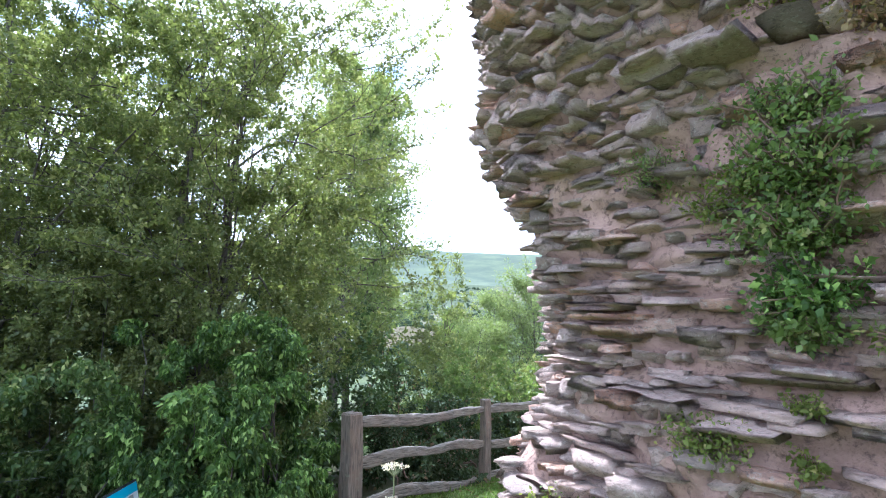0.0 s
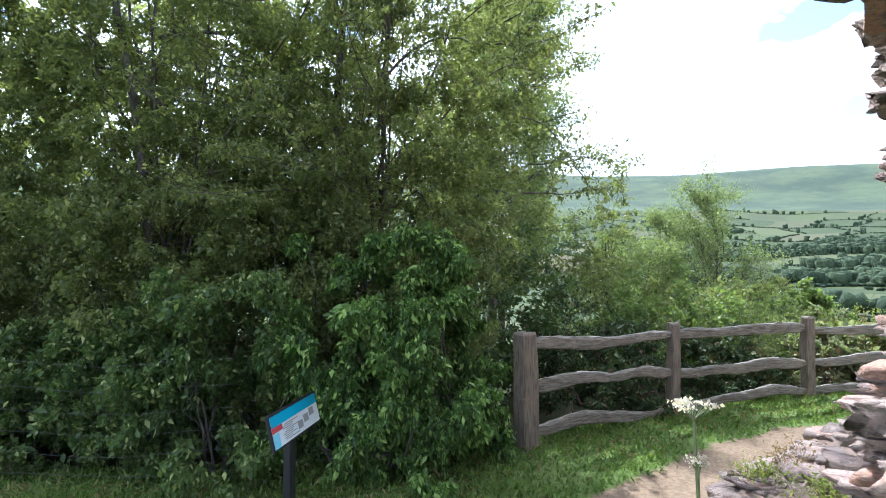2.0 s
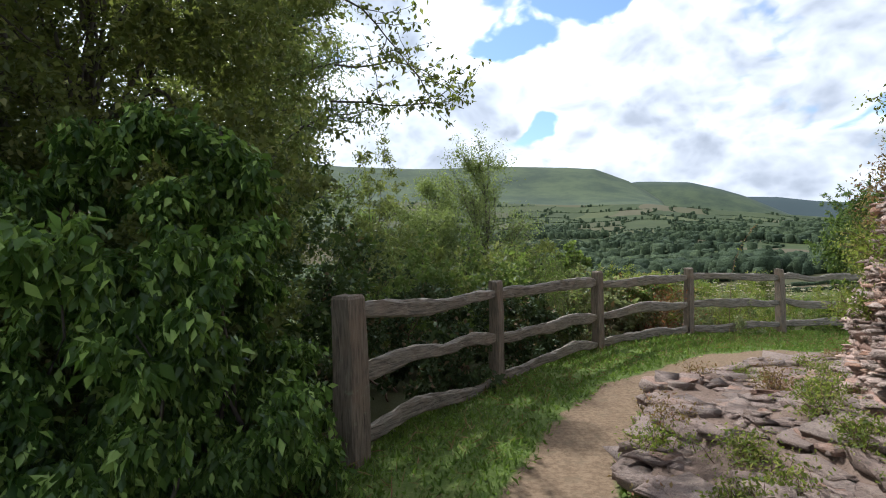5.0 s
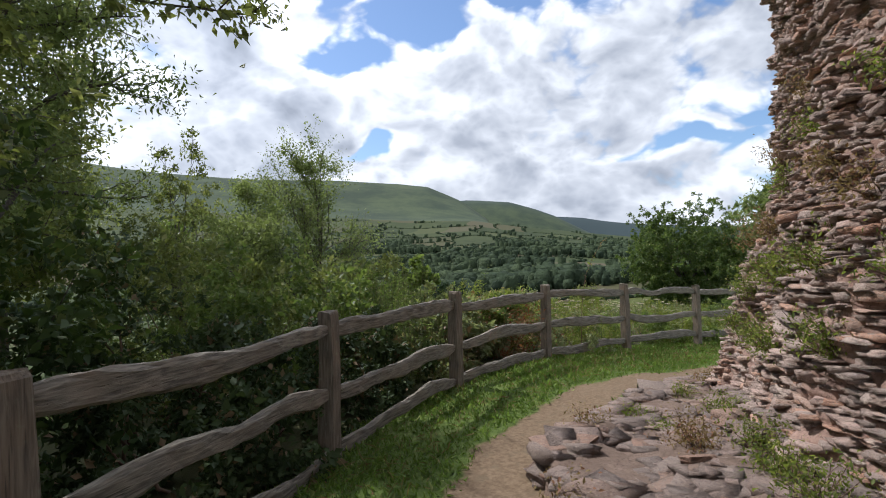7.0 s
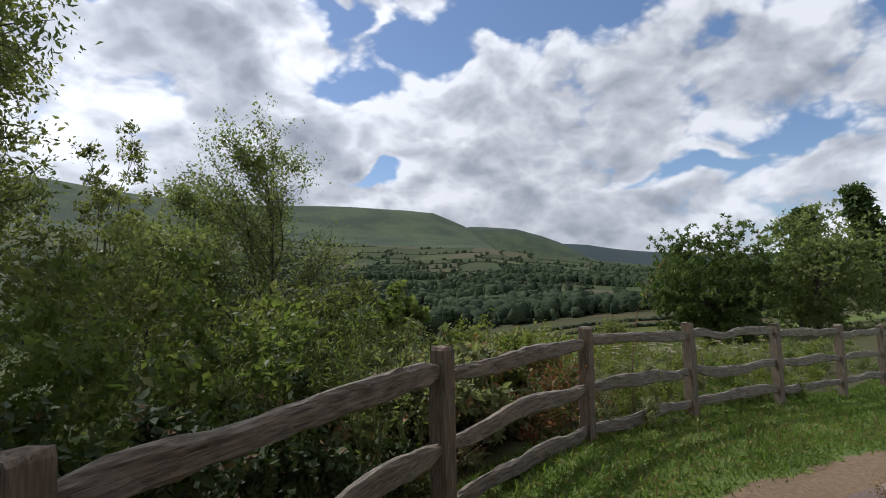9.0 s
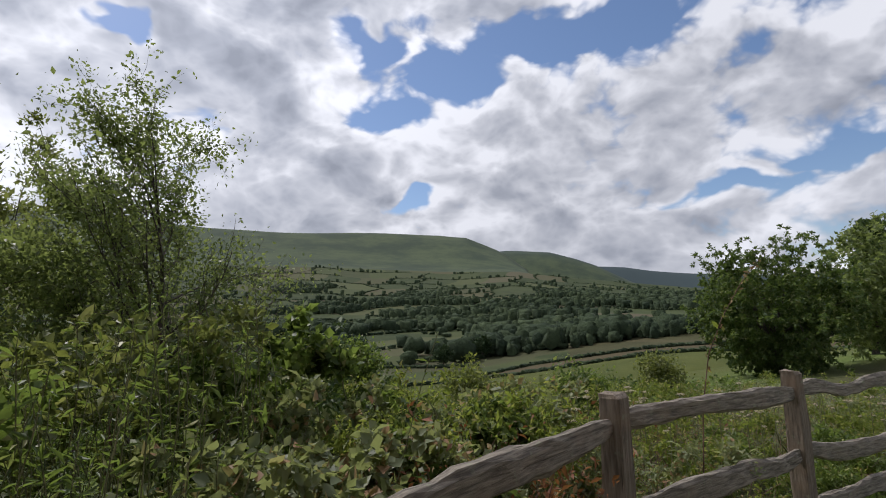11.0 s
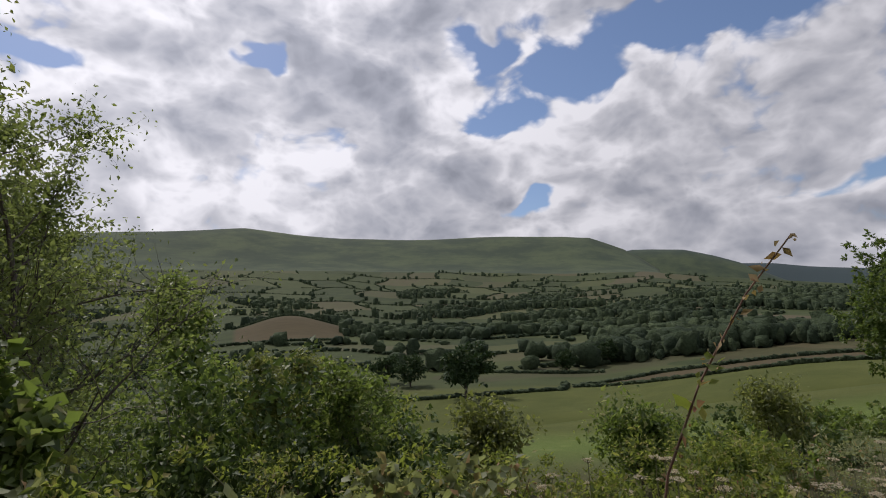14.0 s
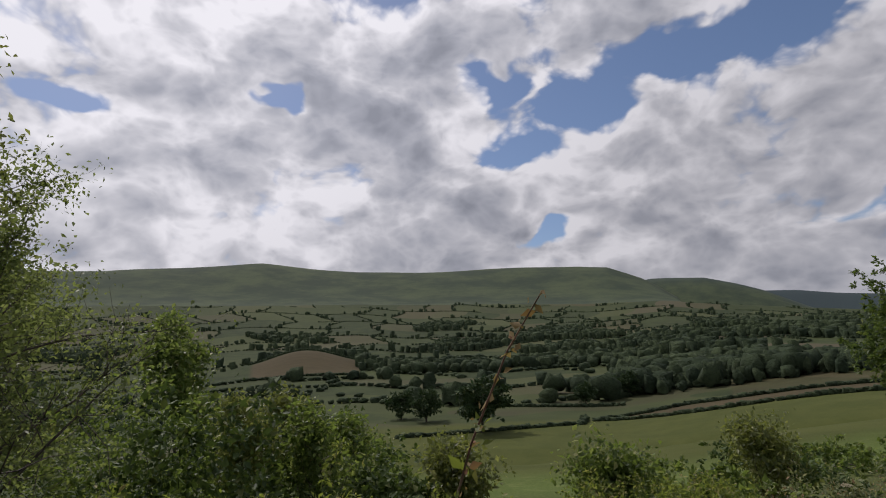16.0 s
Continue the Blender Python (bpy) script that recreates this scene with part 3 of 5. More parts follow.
def make_ground():
    rings = [0.0, 0.004]
    while rings[-1] < 4800:
        rings.append(rings[-1] + max(0.14, 0.029 * rings[-1]))
    R, k = np.array(rings[1:]), 370
    A = np.radians(np.concatenate([np.linspace(-62, 78, 300, endpoint=False), np.linspace(78, 298, 70, endpoint=False)]))
    X, Y = 3 + R[:, None] * np.sin(A), 8 + R[:, None] * np.cos(A)
    Z = land(X, Y)
    r2 = np.hypot(X - 4, Y - 9)
    Z = Z + np.where(r2 < 40, 0.02 * np.sin(X * 3.1) * np.sin(Y * 2.7), 0) + np.where(r2 > 1500, 6 * np.sin(X / 130) * np.sin(Y / 170 + X / 400) * S((r2 - 1500) / 700), 0)
    V = np.stack([X, Y, Z], -1).reshape(-1, 3)
    i, j = np.meshgrid(np.arange(len(R) - 1), np.arange(k), indexing="ij")
    F = np.stack([i * k + j, i * k + (j + 1) % k, (i + 1) * k + (j + 1) % k, (i + 1) * k + j], -1).reshape(-1, 4)
    me = solid("ground", V, F, ground_mat, True)
    x, y = V[:, 0], V[:, 1]
    d = beyond(x, y)
    r = np.hypot(x - 4, y - 9)
    masks = {"worn": np.clip(1.35 - path_gap(x, y) / 0.36, 0, 1) + 0.8 * np.exp(-((x + 2.6) ** 2 + (y - 3.2) ** 2) / 0.8),
             "thicket": S(d / 0.4 + 0.2) * (1 - S((d - 4) / 4)),
             "far": S((d - 7) / 6),
             "stubble": stubble(x, y),
             "meadow": np.where(stubble(x, y) > 0.6, 0.0, (1 - S((r - 150) / 14)) * S((np.degrees(np.arctan2(x - 4, y - 9)) + 12) / 4)),
             # far_hill: where the painted haze colour lies
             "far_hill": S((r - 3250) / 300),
             "moor": S((r - 1640) / 260)}
    for name, v in masks.items():
        me.attributes.new(name, "FLOAT", "POINT").data.foreach_set("value", v.astype(np.float32))
    return tagged(new("ground", me), "rough mown grass falling away to a patchwork valley and moorland ridge", "ground", kind="structure")


make_ground()

# ---- post and rail fence ----
def frustum(w, d, h, rng, taper=0.9):
    """A hewn post: eight-sided, uneven, with a chamfered, weathered top."""
    rows = [(-0.35, 1.0), (0.0, 1.0), (0.3 * h, 0.98), (0.65 * h, 0.95), (h - 0.02, taper), (h, taper * 0.9)]
    c = 0.1
    ring = np.array([(1, 1 - c), (1 - c, 1), (-1 + c, 1), (-1, 1 - c), (-1, -1 + c), (-1 + c, -1), (1 - c, -1), (1, -1 + c)]) * 0.5
    V = []
    for z, s in rows:
        p = ring * s * [w, d] + rng.normal(0, 0.0035, (8, 2)) + rng.normal(0, 0.004, (1, 2))
        V += [(x, y, z + (rng.normal(0, 0.006) if z > h - 0.01 else 0)) for x, y in p]
    V.append((0, 0, h + 0.008))
    F = []
    for i in range(len(rows) - 1):
        for j in range(8):
            F.append((i * 8 + j, i * 8 + (j + 1) % 8, (i + 1) * 8 + (j + 1) % 8, (i + 1) * 8 + j))
    n = (len(rows) - 1) * 8
    T = [(n + j, n + (j + 1) % 8, len(V) - 1) for j in range(8)]
    me = bpy.data.meshes.new("post")
    me.from_pydata(V, [], F + T)
    me.materials.append(post_wood)
    return me


def rail(length, rng, height=0.13):
    """A cleft rail: wavy, thicker in the middle, its ends cut thin for the mortises."""
    n = 22
    s = np.linspace(0, 1, n)
    wave = sum(rng.normal(0, 0.03 / (1 + 0.3 * k)) * np.sin(s * math.pi * k + rng.uniform(0, 6.28)) for k in (1, 2, 3, 5))
    wave -= np.interp(s, [0, 1], [wave[0], wave[-1]])
    end = np.minimum(1, np.minimum(s, 1 - s) / 0.09)
    h = height * (0.55 + 0.45 * S(end)) * (1 + 0.16 * np.sin(s * 7 + rng.uniform(0, 6)) + rng.normal(0, 0.03, n))
    t = 0.028 * (0.7 + 0.3 * end) * (1 + rng.normal(0, 0.06, n))
    ring = np.array([(-1, -0.75), (-0.5, -1), (0.6, -0.95), (1, -0.6), (0.9, 0.55), (0.3, 1), (-0.55, 0.95), (-1, 0.6)])
    V = []
    for i in range(n):
        jig = rng.normal(0, 0.004, (8, 2))
        for (a, b), (ja, jb) in zip(ring, jig):
            V.append((s[i] * length, a * t[i] + ja, wave[i] + b * h[i] * 0.5 + jb))
    F = [(i * 8 + j, i * 8 + (j + 1) % 8, (i + 1) * 8 + (j + 1) % 8, (i + 1) * 8 + j) for i in range(n - 1) for j in range(8)]
    me = bpy.data.meshes.new("rail")
    me.from_pydata(V, [], F + [tuple(range(7, -1, -1)), tuple(range((n - 1) * 8, n * 8))])
    me.materials.append(oak_wood)
    return me


def make_fence():
    rng = np.random.default_rng(4)
    fence = thing("fence", "weathered grey oak post and rail fence along the grass edge", "fence")
    tops = [1.12, 1.15, 1.15, 1.15, 1.15, 1.15, 1.15, 1.15, 1.12]
    pts = [np.array([x, y, float(land(x, y - 0.2))]) for x, y in zip(FENCE_X, FENCE_Y)]
    base_z = [0.0, -0.07, -0.07, -0.11, -0.21, -0.35, -0.5, -0.63, -0.72]
    for p, z in zip(pts, base_z):
        p[2] = z
    for i, p in enumerate(pts):
        a, b = pts[max(i - 1, 0)], pts[min(i + 1, len(pts) - 1)]
        yaw = math.degrees(math.atan2(b[1] - a[1], b[0] - a[0]))
        w = 0.195 if i == 0 else 0.135
        part("post", frustum(w, w * 0.9, tops[i], rng), fence, m=pose(*p, rng.normal() * 0.8, rng.normal() * 0.8, yaw + rng.normal() * 3))
    for i in range(len(pts) - 1):
        p, q = pts[i], pts[i + 1]
        for z in (1.0, 0.56, 0.155):
            a, b = p + [0, 0, z + rng.normal() * 0.015], q + [0, 0, z + rng.normal() * 0.015]
            d = b - a
            L = float(np.linalg.norm(d))
            yaw, tilt = math.degrees(math.atan2(d[1], d[0])), -math.degrees(math.asin(d[2] / L))
            part("rail", rail(L, rng, rng.uniform(0.105, 0.135)), fence, m=pose(*a, 0, tilt, yaw))
    return fence


make_fence()


# ---- ruined rubble wall ----
WALL_X = [4.0, 2.6, 1.75, 1.2, 0.86, 0.66, 0.62, 0.80, 1.35, 2.0, 2.45, 3.45, 4.25, 5.0, 5.55, 6.0, 6.6, 7.0, 6.7, 5.6, 4.0]
WALL_Y = [0.6, 0.9, 1.45, 2.02, 2.44, 2.76, 3.0, 3.4, 4.35, 5.35, 5.95, 6.85, 7.5, 8.05, 8.4, 8.5, 8.2, 7.4, 5.2, 2.6, 0.6]


def wall_line(n):
    p = np.stack([WALL_X, WALL_Y], 1)
    s = np.concatenate([[0], np.cumsum(np.linalg.norm(np.diff(p, axis=0), axis=1))])
    t = np.linspace(0, s[-1], n)
    q = np.stack([np.interp(t, s, p[:, 0]), np.interp(t, s, p[:, 1])], 1)
    for _ in range(6):
        q[1:-1] = (q[:-2] + 2 * q[1:-1] + q[2:]) / 4
    tan = np.gradient(q, axis=0)
    tan /= np.linalg.norm(tan, axis=1, keepdims=True)
    return t, q, np.stack([-tan[:, 1], tan[:, 0]], 1)


W_S, W_P, W_N = wall_line(300)
W_TOP = 6.6


def wall_at(s, z):
    """Place, outward way and tangent of the wall's face at a distance along it and a height."""
    q = np.stack([np.interp(s, W_S, W_P[:, k]) for k in (0, 1)], -1)
    n = np.stack([np.interp(s, W_S, W_N[:, k]) for k in (0, 1)], -1)
    n /= np.linalg.norm(n, axis=-1, keepdims=True)
    t = np.stack([n[..., 1], -n[..., 0]], -1)
    # leaning out at the foot, hollow at the middle, hanging over above
    corner = np.exp(-((s - 4.4) / np.where(s > 4.4, np.interp(z, [1.0, 2.3], [0.45, 1.5]), 1.0)) ** 2)
    out = corner * np.interp(z, [0.0, 1.0, 1.25, 1.5, 1.7, 2.0, 2.2, 2.4, 2.6, 2.8, 3.2, 3.8, 6.6], [0.16, 0.13, 0.1, 0.05, 0.0, -0.02, 0.0, 0.05, 0.11, 0.17, 0.26, 0.34, 0.38])
    long_face = S((s - 6.3) / 1.5) * (1 - S((s - 12.6) / 1.2))
    out = out + long_face * np.interp(z, [0, 0.5, 1.0, 1.6, 2.1, 3.0, 3.7, 6.6], [0.45, 0.28, 0.2, 0.07, -0.06, -0.14, -0.12, -0.15])
    end = np.exp(-((s - 11.4) / 0.8) ** 2)
    out = out + end * np.interp(z, [0, 0.7, 1.3, 1.7, 2.4, 3.4, 6.6], [0.3, 0.25, 0.2, 0.1, 0.08, 0.08, 0.02])
    out = out + 0.06 * np.sin(s * 2.1 + z * 1.3) * np.sin(z * 2.3 + s * 0.7) + 0.035 * np.sin(s * 6.3 - z * 5.1)
    return q + n * out[..., None], n, t


def wall_core():
    along = np.concatenate([np.linspace(0, 2.0, 12, endpoint=False), np.linspace(2.0, 5.6, 190, endpoint=False), np.linspace(5.6, 12.6, 150, endpoint=False), np.linspace(12.6, W_S[-1], 40)])
    up = np.concatenate([np.linspace(-0.3, 0.6, 22, endpoint=False), np.linspace(0.6, 4.8, 165, endpoint=False), np.linspace(4.8, W_TOP, 14)])
    ns = len(along)
    s, z = np.meshgrid(along, up, indexing="ij")
    q, n, t = wall_at(s, z)
    rng = np.random.default_rng(8)
    rough = np.array([[noise.noise(Vector((a * 3.0, b * 6.0, 0.3))) * 0.05 + noise.noise(Vector((a * 5.0, b * 26.0, 5.0))) * 0.06 + noise.noise(Vector((a * 17.0, b * 42.0, 9.0))) * 0.035 + noise.noise(Vector((a * 45.0, b * 60.0, 2.0))) * 0.018 for a, b in zip(ra, rb)] for ra, rb in zip(s, z)])
    crag = np.array([[noise.noise(Vector((a * 1.6, b * 3.2, 3.0))) for a, b in zip(ra, rb)] for ra, rb in zip(s, z)]) * np.where(s > 5.4, 0.11, 0.04)
    q = q + n * (rough * 0.8 + crag - 0.03)[..., None]
    top = z + 0.35 * np.sin(s * 1.1) * (z > W_TOP - 0.01)
    V = np.concatenate([q, top[..., None]], -1)
    mid = np.array([5.1, 4.9, W_TOP + 0.2])
    cap = [V[:, -1:] + (mid - V[:, -1:]) * f for f in (0.15, 0.4, 0.7, 1.0)]
    V = np.concatenate([V] + cap, 1)
    nz = V.shape[1]
    i, j = np.meshgrid(np.arange(ns - 1), np.arange(nz - 1), indexing="ij")
    F = np.stack([i * nz + j, (i + 1) * nz + j, (i + 1) * nz + j + 1, i * nz + j + 1], -1).reshape(-1, 4)
    return solid("core", V.reshape(-1, 3), F, mortar, True)


def slab(rng):
    """A split stone about one metre long, deep and high: a sharp flat block with broken ends and an uneven front."""
    x = np.array([-0.5, -0.2, 0.15, 0.5, 0.5, 0.17, -0.17, -0.5]) + rng.normal(0, 0.04, 8)
    y = np.array([-0.5, -0.5, -0.5, -0.5, 0.5, 0.5, 0.5, 0.5]) + rng.normal(0, 0.05, 8)
    x[[0, 3]] *= rng.uniform(0.84, 1.0, 2)
    V = []
    lean = rng.normal(0, 0.05)
    for z in (-0.5, rng.uniform(-0.2, 0.2), 0.5):
        sy, sx = rng.normal(0, 0.045), rng.normal(0, 0.03)
        tilt = rng.normal(0, 0.12)
        V += [(a + sx + lean * z + rng.normal(0, 0.012), b + sy * np.sign(b) + rng.normal(0, 0.018), z + tilt * a + rng.normal(0, 0.035)) for a, b in zip(x, y)]
    F = []
    for i in range(2):
        for j in range(8):
            a, b, c, d = i * 8 + j, i * 8 + (j + 1) % 8, (i + 1) * 8 + (j + 1) % 8, (i + 1) * 8 + j
            F += [(a, b, c), (a, c, d)]
    for j in range(1, 7):
        F += [(0, j + 1, j), (16, 16 + j, 17 + j)]
    return np.array(V), np.array(F)


SLABS = [slab(np.random.default_rng(100 + k)) for k in range(26)]
SLAB_MESH = [solid("stone", v, f, stone_piece) for v, f in SLABS]
LEDGE_MESH = [solid("stone", v, f, ledge_piece) for v, f in SLABS]


def make_wall():
    rng = np.random.default_rng(21)
    wall = thing("ruined_wall", "tall ruined rubble wall of thin grey-brown sandstone slabs", "wall")
    part("core", wall_core(), wall, "crumbling pinkish lime mortar between the stones")
    loose, singles = [], 0
    rows, z = [], -0.15
    while z < 4.8:
        h = float(rng.choice([0.014, 0.02, 0.028, 0.038, 0.055], p=[0.2, 0.3, 0.28, 0.17, 0.05]))
        s = 1.9 + rng.uniform(0, 0.4)
        while s < 12.6:
            L = float(np.clip(rng.lognormal(math.log(0.085 if s < 5.6 else 0.115), 0.55), 0.025, 0.26 if s < 5.6 else 0.34))
            rows.append((s + L / 2, z + h / 2, L, h))
            s += L + rng.uniform(-0.02, 0.05)
        z += h * 1.02
    for c, z0, L, h in rows:
        soft = noise.noise(Vector((c * 0.9, z0 * 1.1, 7.0)))
        if rng.uniform() < (0.22 if c < 5.4 else 0.2) + 0.3 * soft:
            continue
        L = L * (1 - 0.35 * math.exp(-((c - 4.4) / 0.35) ** 2))
        hh = min(0.06, h * rng.lognormal(-0.05, 0.32))
        zz = z0 + 0.10 * noise.noise(Vector((c * 0.8, z0 * 0.7, 1.0))) + rng.normal(0, 0.016)
        q, n, t = wall_at(np.array(c), np.array(zz))
        corner = math.exp(-((c - 4.4) / 0.5) ** 2)
        wave = noise.noise(Vector((c * 1.6, z0 * 3.2, 3.0)))
        proud = (0.045 if c < 5.4 else 0.13) * wave + rng.normal(0.0, 0.016) + 0.025 * corner * rng.uniform(0, 1.5) + (rng.uniform(0.02, 0.075) if rng.uniform() < 0.14 else 0) - (rng.uniform(0.02, 0.06) if rng.uniform() < 0.16 else 0)
        deep = rng.uniform(0.16, 0.26)
        yaw = math.degrees(math.atan2(t[1], t[0])) + rng.normal() * (4 + 2 * corner)
        at = q + n * (proud - deep * 0.46)
        tilt = rng.normal() * 2.0 + 8 * noise.noise(Vector((c * 0.7, z0 * 0.9, 11.0)))
        m = pose(at[0], at[1], zz, rng.normal() * 4, tilt, yaw) @ Matrix.Diagonal((L * 1.06, deep, hh, 1))
        k = int(rng.integers(0, len(SLABS)))
        near = 2.6 < c < 4.9 and 0.9 < zz < 3.2
        if near and singles < 300 and rng.uniform() < 0.7 and L * hh > 0.0022:
            part("stone", SLAB_MESH[k], wall, m=m)
            singles += 1
        else:
            v, f = SLABS[k]
            M = np.array(m)
            loose.append((v @ M[:3, :3].T + M[:3, 3], f))
    tagged(part("rubble", solid("rubble", *join(loose), stone_many), wall), kind="stuff")
    return wall


make_wall()


# ---- rocky footing below the wall ----
FOOT_X = [0.3, 0.38, 0.64, 0.86, 1.36, 1.62, 2.3, 3.65, 4.5, 5.6, 6.9, 8.2]
FOOT_Y = [3.2, 4.6, 5.88, 6.45, 7.12, 7.66, 8.18, 8.86, 9.1, 9.32, 9.44, 9.56]


def foot_gap(x, y):
    """How far inside the edge of the footing, towards the wall."""
    best, sign = np.full(np.shape(x), 99.0), np.ones(np.shape(x))
    for a in range(len(FOOT_X) - 1):
        p, q = np.array([FOOT_X[a], FOOT_Y[a]]), np.array([FOOT_X[a + 1], FOOT_Y[a + 1]])
        w = q - p
        t = np.clip(((x - p[0]) * w[0] + (y - p[1]) * w[1]) / (w @ w), 0, 1)
        d = np.hypot(x - p[0] - t * w[0], y - p[1] - t * w[1])
        side = np.where((x - p[0]) * w[1] - (y - p[1]) * w[0] > 0, 1.0, -1.0)
        sign = np.where(d < best, side, sign)
        best = np.minimum(best, d)
    return best * sign


def footing(x, y):
    g = foot_gap(x, y)
    rise = 0.20 * S(g / 0.1) * (1 - 0.6 * S((x - 1.6) / 1.2)) + 0.34 * S((g - 0.5) / 1.3)
    step = 0.075
    lift = rise + 0.05 * np.sin(x * 2.3 + y * 1.1) * np.sin(y * 1.9 - x * 0.6) * S(g / 0.3)
    f = lift / step + 0.35 * np.sin(x * 5.1) * np.sin(y * 4.3)
    rise = np.where(g > 0.05, np.maximum(step * (np.floor(f) + S((f - np.floor(f) - 0.72) / 0.28)), 0.05), rise)
    return land(x, y) + rise - 0.12 * (g < 0) + 0.03 * np.sin(x * 7 + y * 3) * np.sin(y * 6 - x * 2) * S(g / 0.2)


def make_footing():
    rng = np.random.default_rng(33)
    x, y = np.meshgrid(np.arange(0.0, 8.4, 0.04), np.arange(2.8, 10.2, 0.04), indexing="ij")
    z = footing(x, y)
    nx, ny = x.shape
    jit = rng.normal(0, 0.004, x.shape)
    V = np.stack([x, y, z + jit], -1).reshape(-1, 3)
    i, j = np.meshgrid(np.arange(nx - 1), np.arange(ny - 1), indexing="ij")
    F = np.stack([i * ny + j, (i + 1) * ny + j, (i + 1) * ny + j + 1, i * ny + j + 1], -1).reshape(-1, 4)
    g = foot_gap(x, y).reshape(-1)
    F = F[(g[F] > -0.09).all(1) & (g[F] < 2.7).all(1)]
    foot = thing("rock_footing", "broken stone footing and earth spilling out below the ruined wall", "rubble")
    part("bank", solid("bank", V, F, rubble_earth, True), foot)
    loose, singles = [], 0
    for k in range(7000):
        px, py = rng.uniform(0.2, 8.2), rng.uniform(3.2, 9.8)
        g0 = float(foot_gap(px, py))
        if g0 < -0.02 or g0 > 2.6:
            continue
        edge = g0 < 0.25
        L = float(np.clip(rng.lognormal(math.log(0.19 if edge else 0.13), 0.5), 0.03, 0.34))
        if not edge and (rng.uniform() < 0.15 or noise.noise(Vector((px * 1.3, py * 1.3, 4.0))) < -0.22):
            continue
        h = min(0.06, L * rng.uniform(0.12, 0.24))
        zz = float(footing(px, py)) + h * rng.uniform(-0.5, -0.12)
        m = pose(px, py, zz, rng.normal() * 5, rng.normal() * 5, 45 + rng.normal() * 45) @ Matrix.Diagonal((L, L * rng.uniform(0.55, 0.95), h, 1))
        i = int(rng.integers(0, len(SLABS)))
        if L > 0.17 and singles < 280:
            part("stone", LEDGE_MESH[i], foot, m=m)
            singles += 1
        else:
            v, f = SLABS[i]
            M = np.array(m)
            loose.append((v @ M[:3, :3].T + M[:3, 3], f))
    tagged(part("rubble", solid("rubble", *join(loose), ledge_many), foot), kind="stuff")
    return foot


make_footing()


# ---- hedge and trees by the fence ----
def ground_at(x, y, sink=0.03):
    return (x, y, float(land(x, y)) - sink)


def clumps(centres, radii, per, rng, flat=0.85, shell=0.45):
    """Leaf points round many small clumps, denser near their outsides."""
    out = []
    for c, r in zip(centres, radii):
        n = max(8, int(per * r * r * 12))
        d = rng.standard_normal((n, 3))
        d /= np.linalg.norm(d, axis=1, keepdims=True)
        d[:, 2] *= flat
        out.append(np.asarray(c) + d * r * (shell + (1 - shell) * rng.uniform(size=(n, 1)) ** 0.5) * rng.uniform(0.8, 1.1, (n, 1)))
    return np.concatenate(out)


def bush(name, label, category, at, rng, leaf_mat, size, leaf, count, group="", width=0.6, droop=0.4, stems=7, clump=0.3, wood_mat=None, up=0.6):
    """A bush: stems from one root and a crown of clumps inside an uneven dome of the given half sizes and height."""
    ob = thing(name, label, category, group, at=at)
    rx, ry, h = size
    k = max(10, int(rx * ry * h * 26))
    d = rng.standard_normal((k, 3))
    d /= np.linalg.norm(d, axis=1, keepdims=True)
    rad = rng.uniform(0.25, 1.0, (k, 1)) ** 0.45 * (1 + 0.16 * rng.standard_normal((k, 1)))
    c = d * rad * [rx, ry, h * 0.5] + [0, 0, h * 0.5]
    c[:, 2] = np.abs(c[:, 2])
    a = rng.uniform(0, 6.28, k // 2)
    f = rng.uniform(0.7, 1.0, k // 2)
    c = np.concatenate([c, np.stack([np.cos(a) * rx * f, np.sin(a) * ry * f, rng.uniform(0.0, 0.35, k // 2) * h], 1)])
    k = len(c)
    r = clump * rng.uniform(0.55, 1.3, k)
    wood = []
    for _ in range(stems):
        tip = c[rng.integers(0, k)]
        p = np.linspace([rng.normal() * 0.08, rng.normal() * 0.08, -0.1], tip, 8) + rng.standard_normal((8, 3)) * 0.04
        wood.append(tube(p, np.linspace(0.018, 0.004, 8), 4))
    tagged(part("stem", solid("stem", *join(wood), wood_mat or bark, True), ob), kind="stuff")
    P = clumps(c, r, 1.0, rng)
    P = P[rng.integers(0, len(P), count)] + rng.standard_normal((count, 3)) * 0.03
    P = P[P[:, 2] > -0.1]
    aim = (P - [0, 0, h * 0.4]) / max(rx, h) * 0.8
    part("crown", solid("crown", *leaves(P, leaf, rng, width, droop, up, aim=aim), leaf_mat), ob)
    return ob


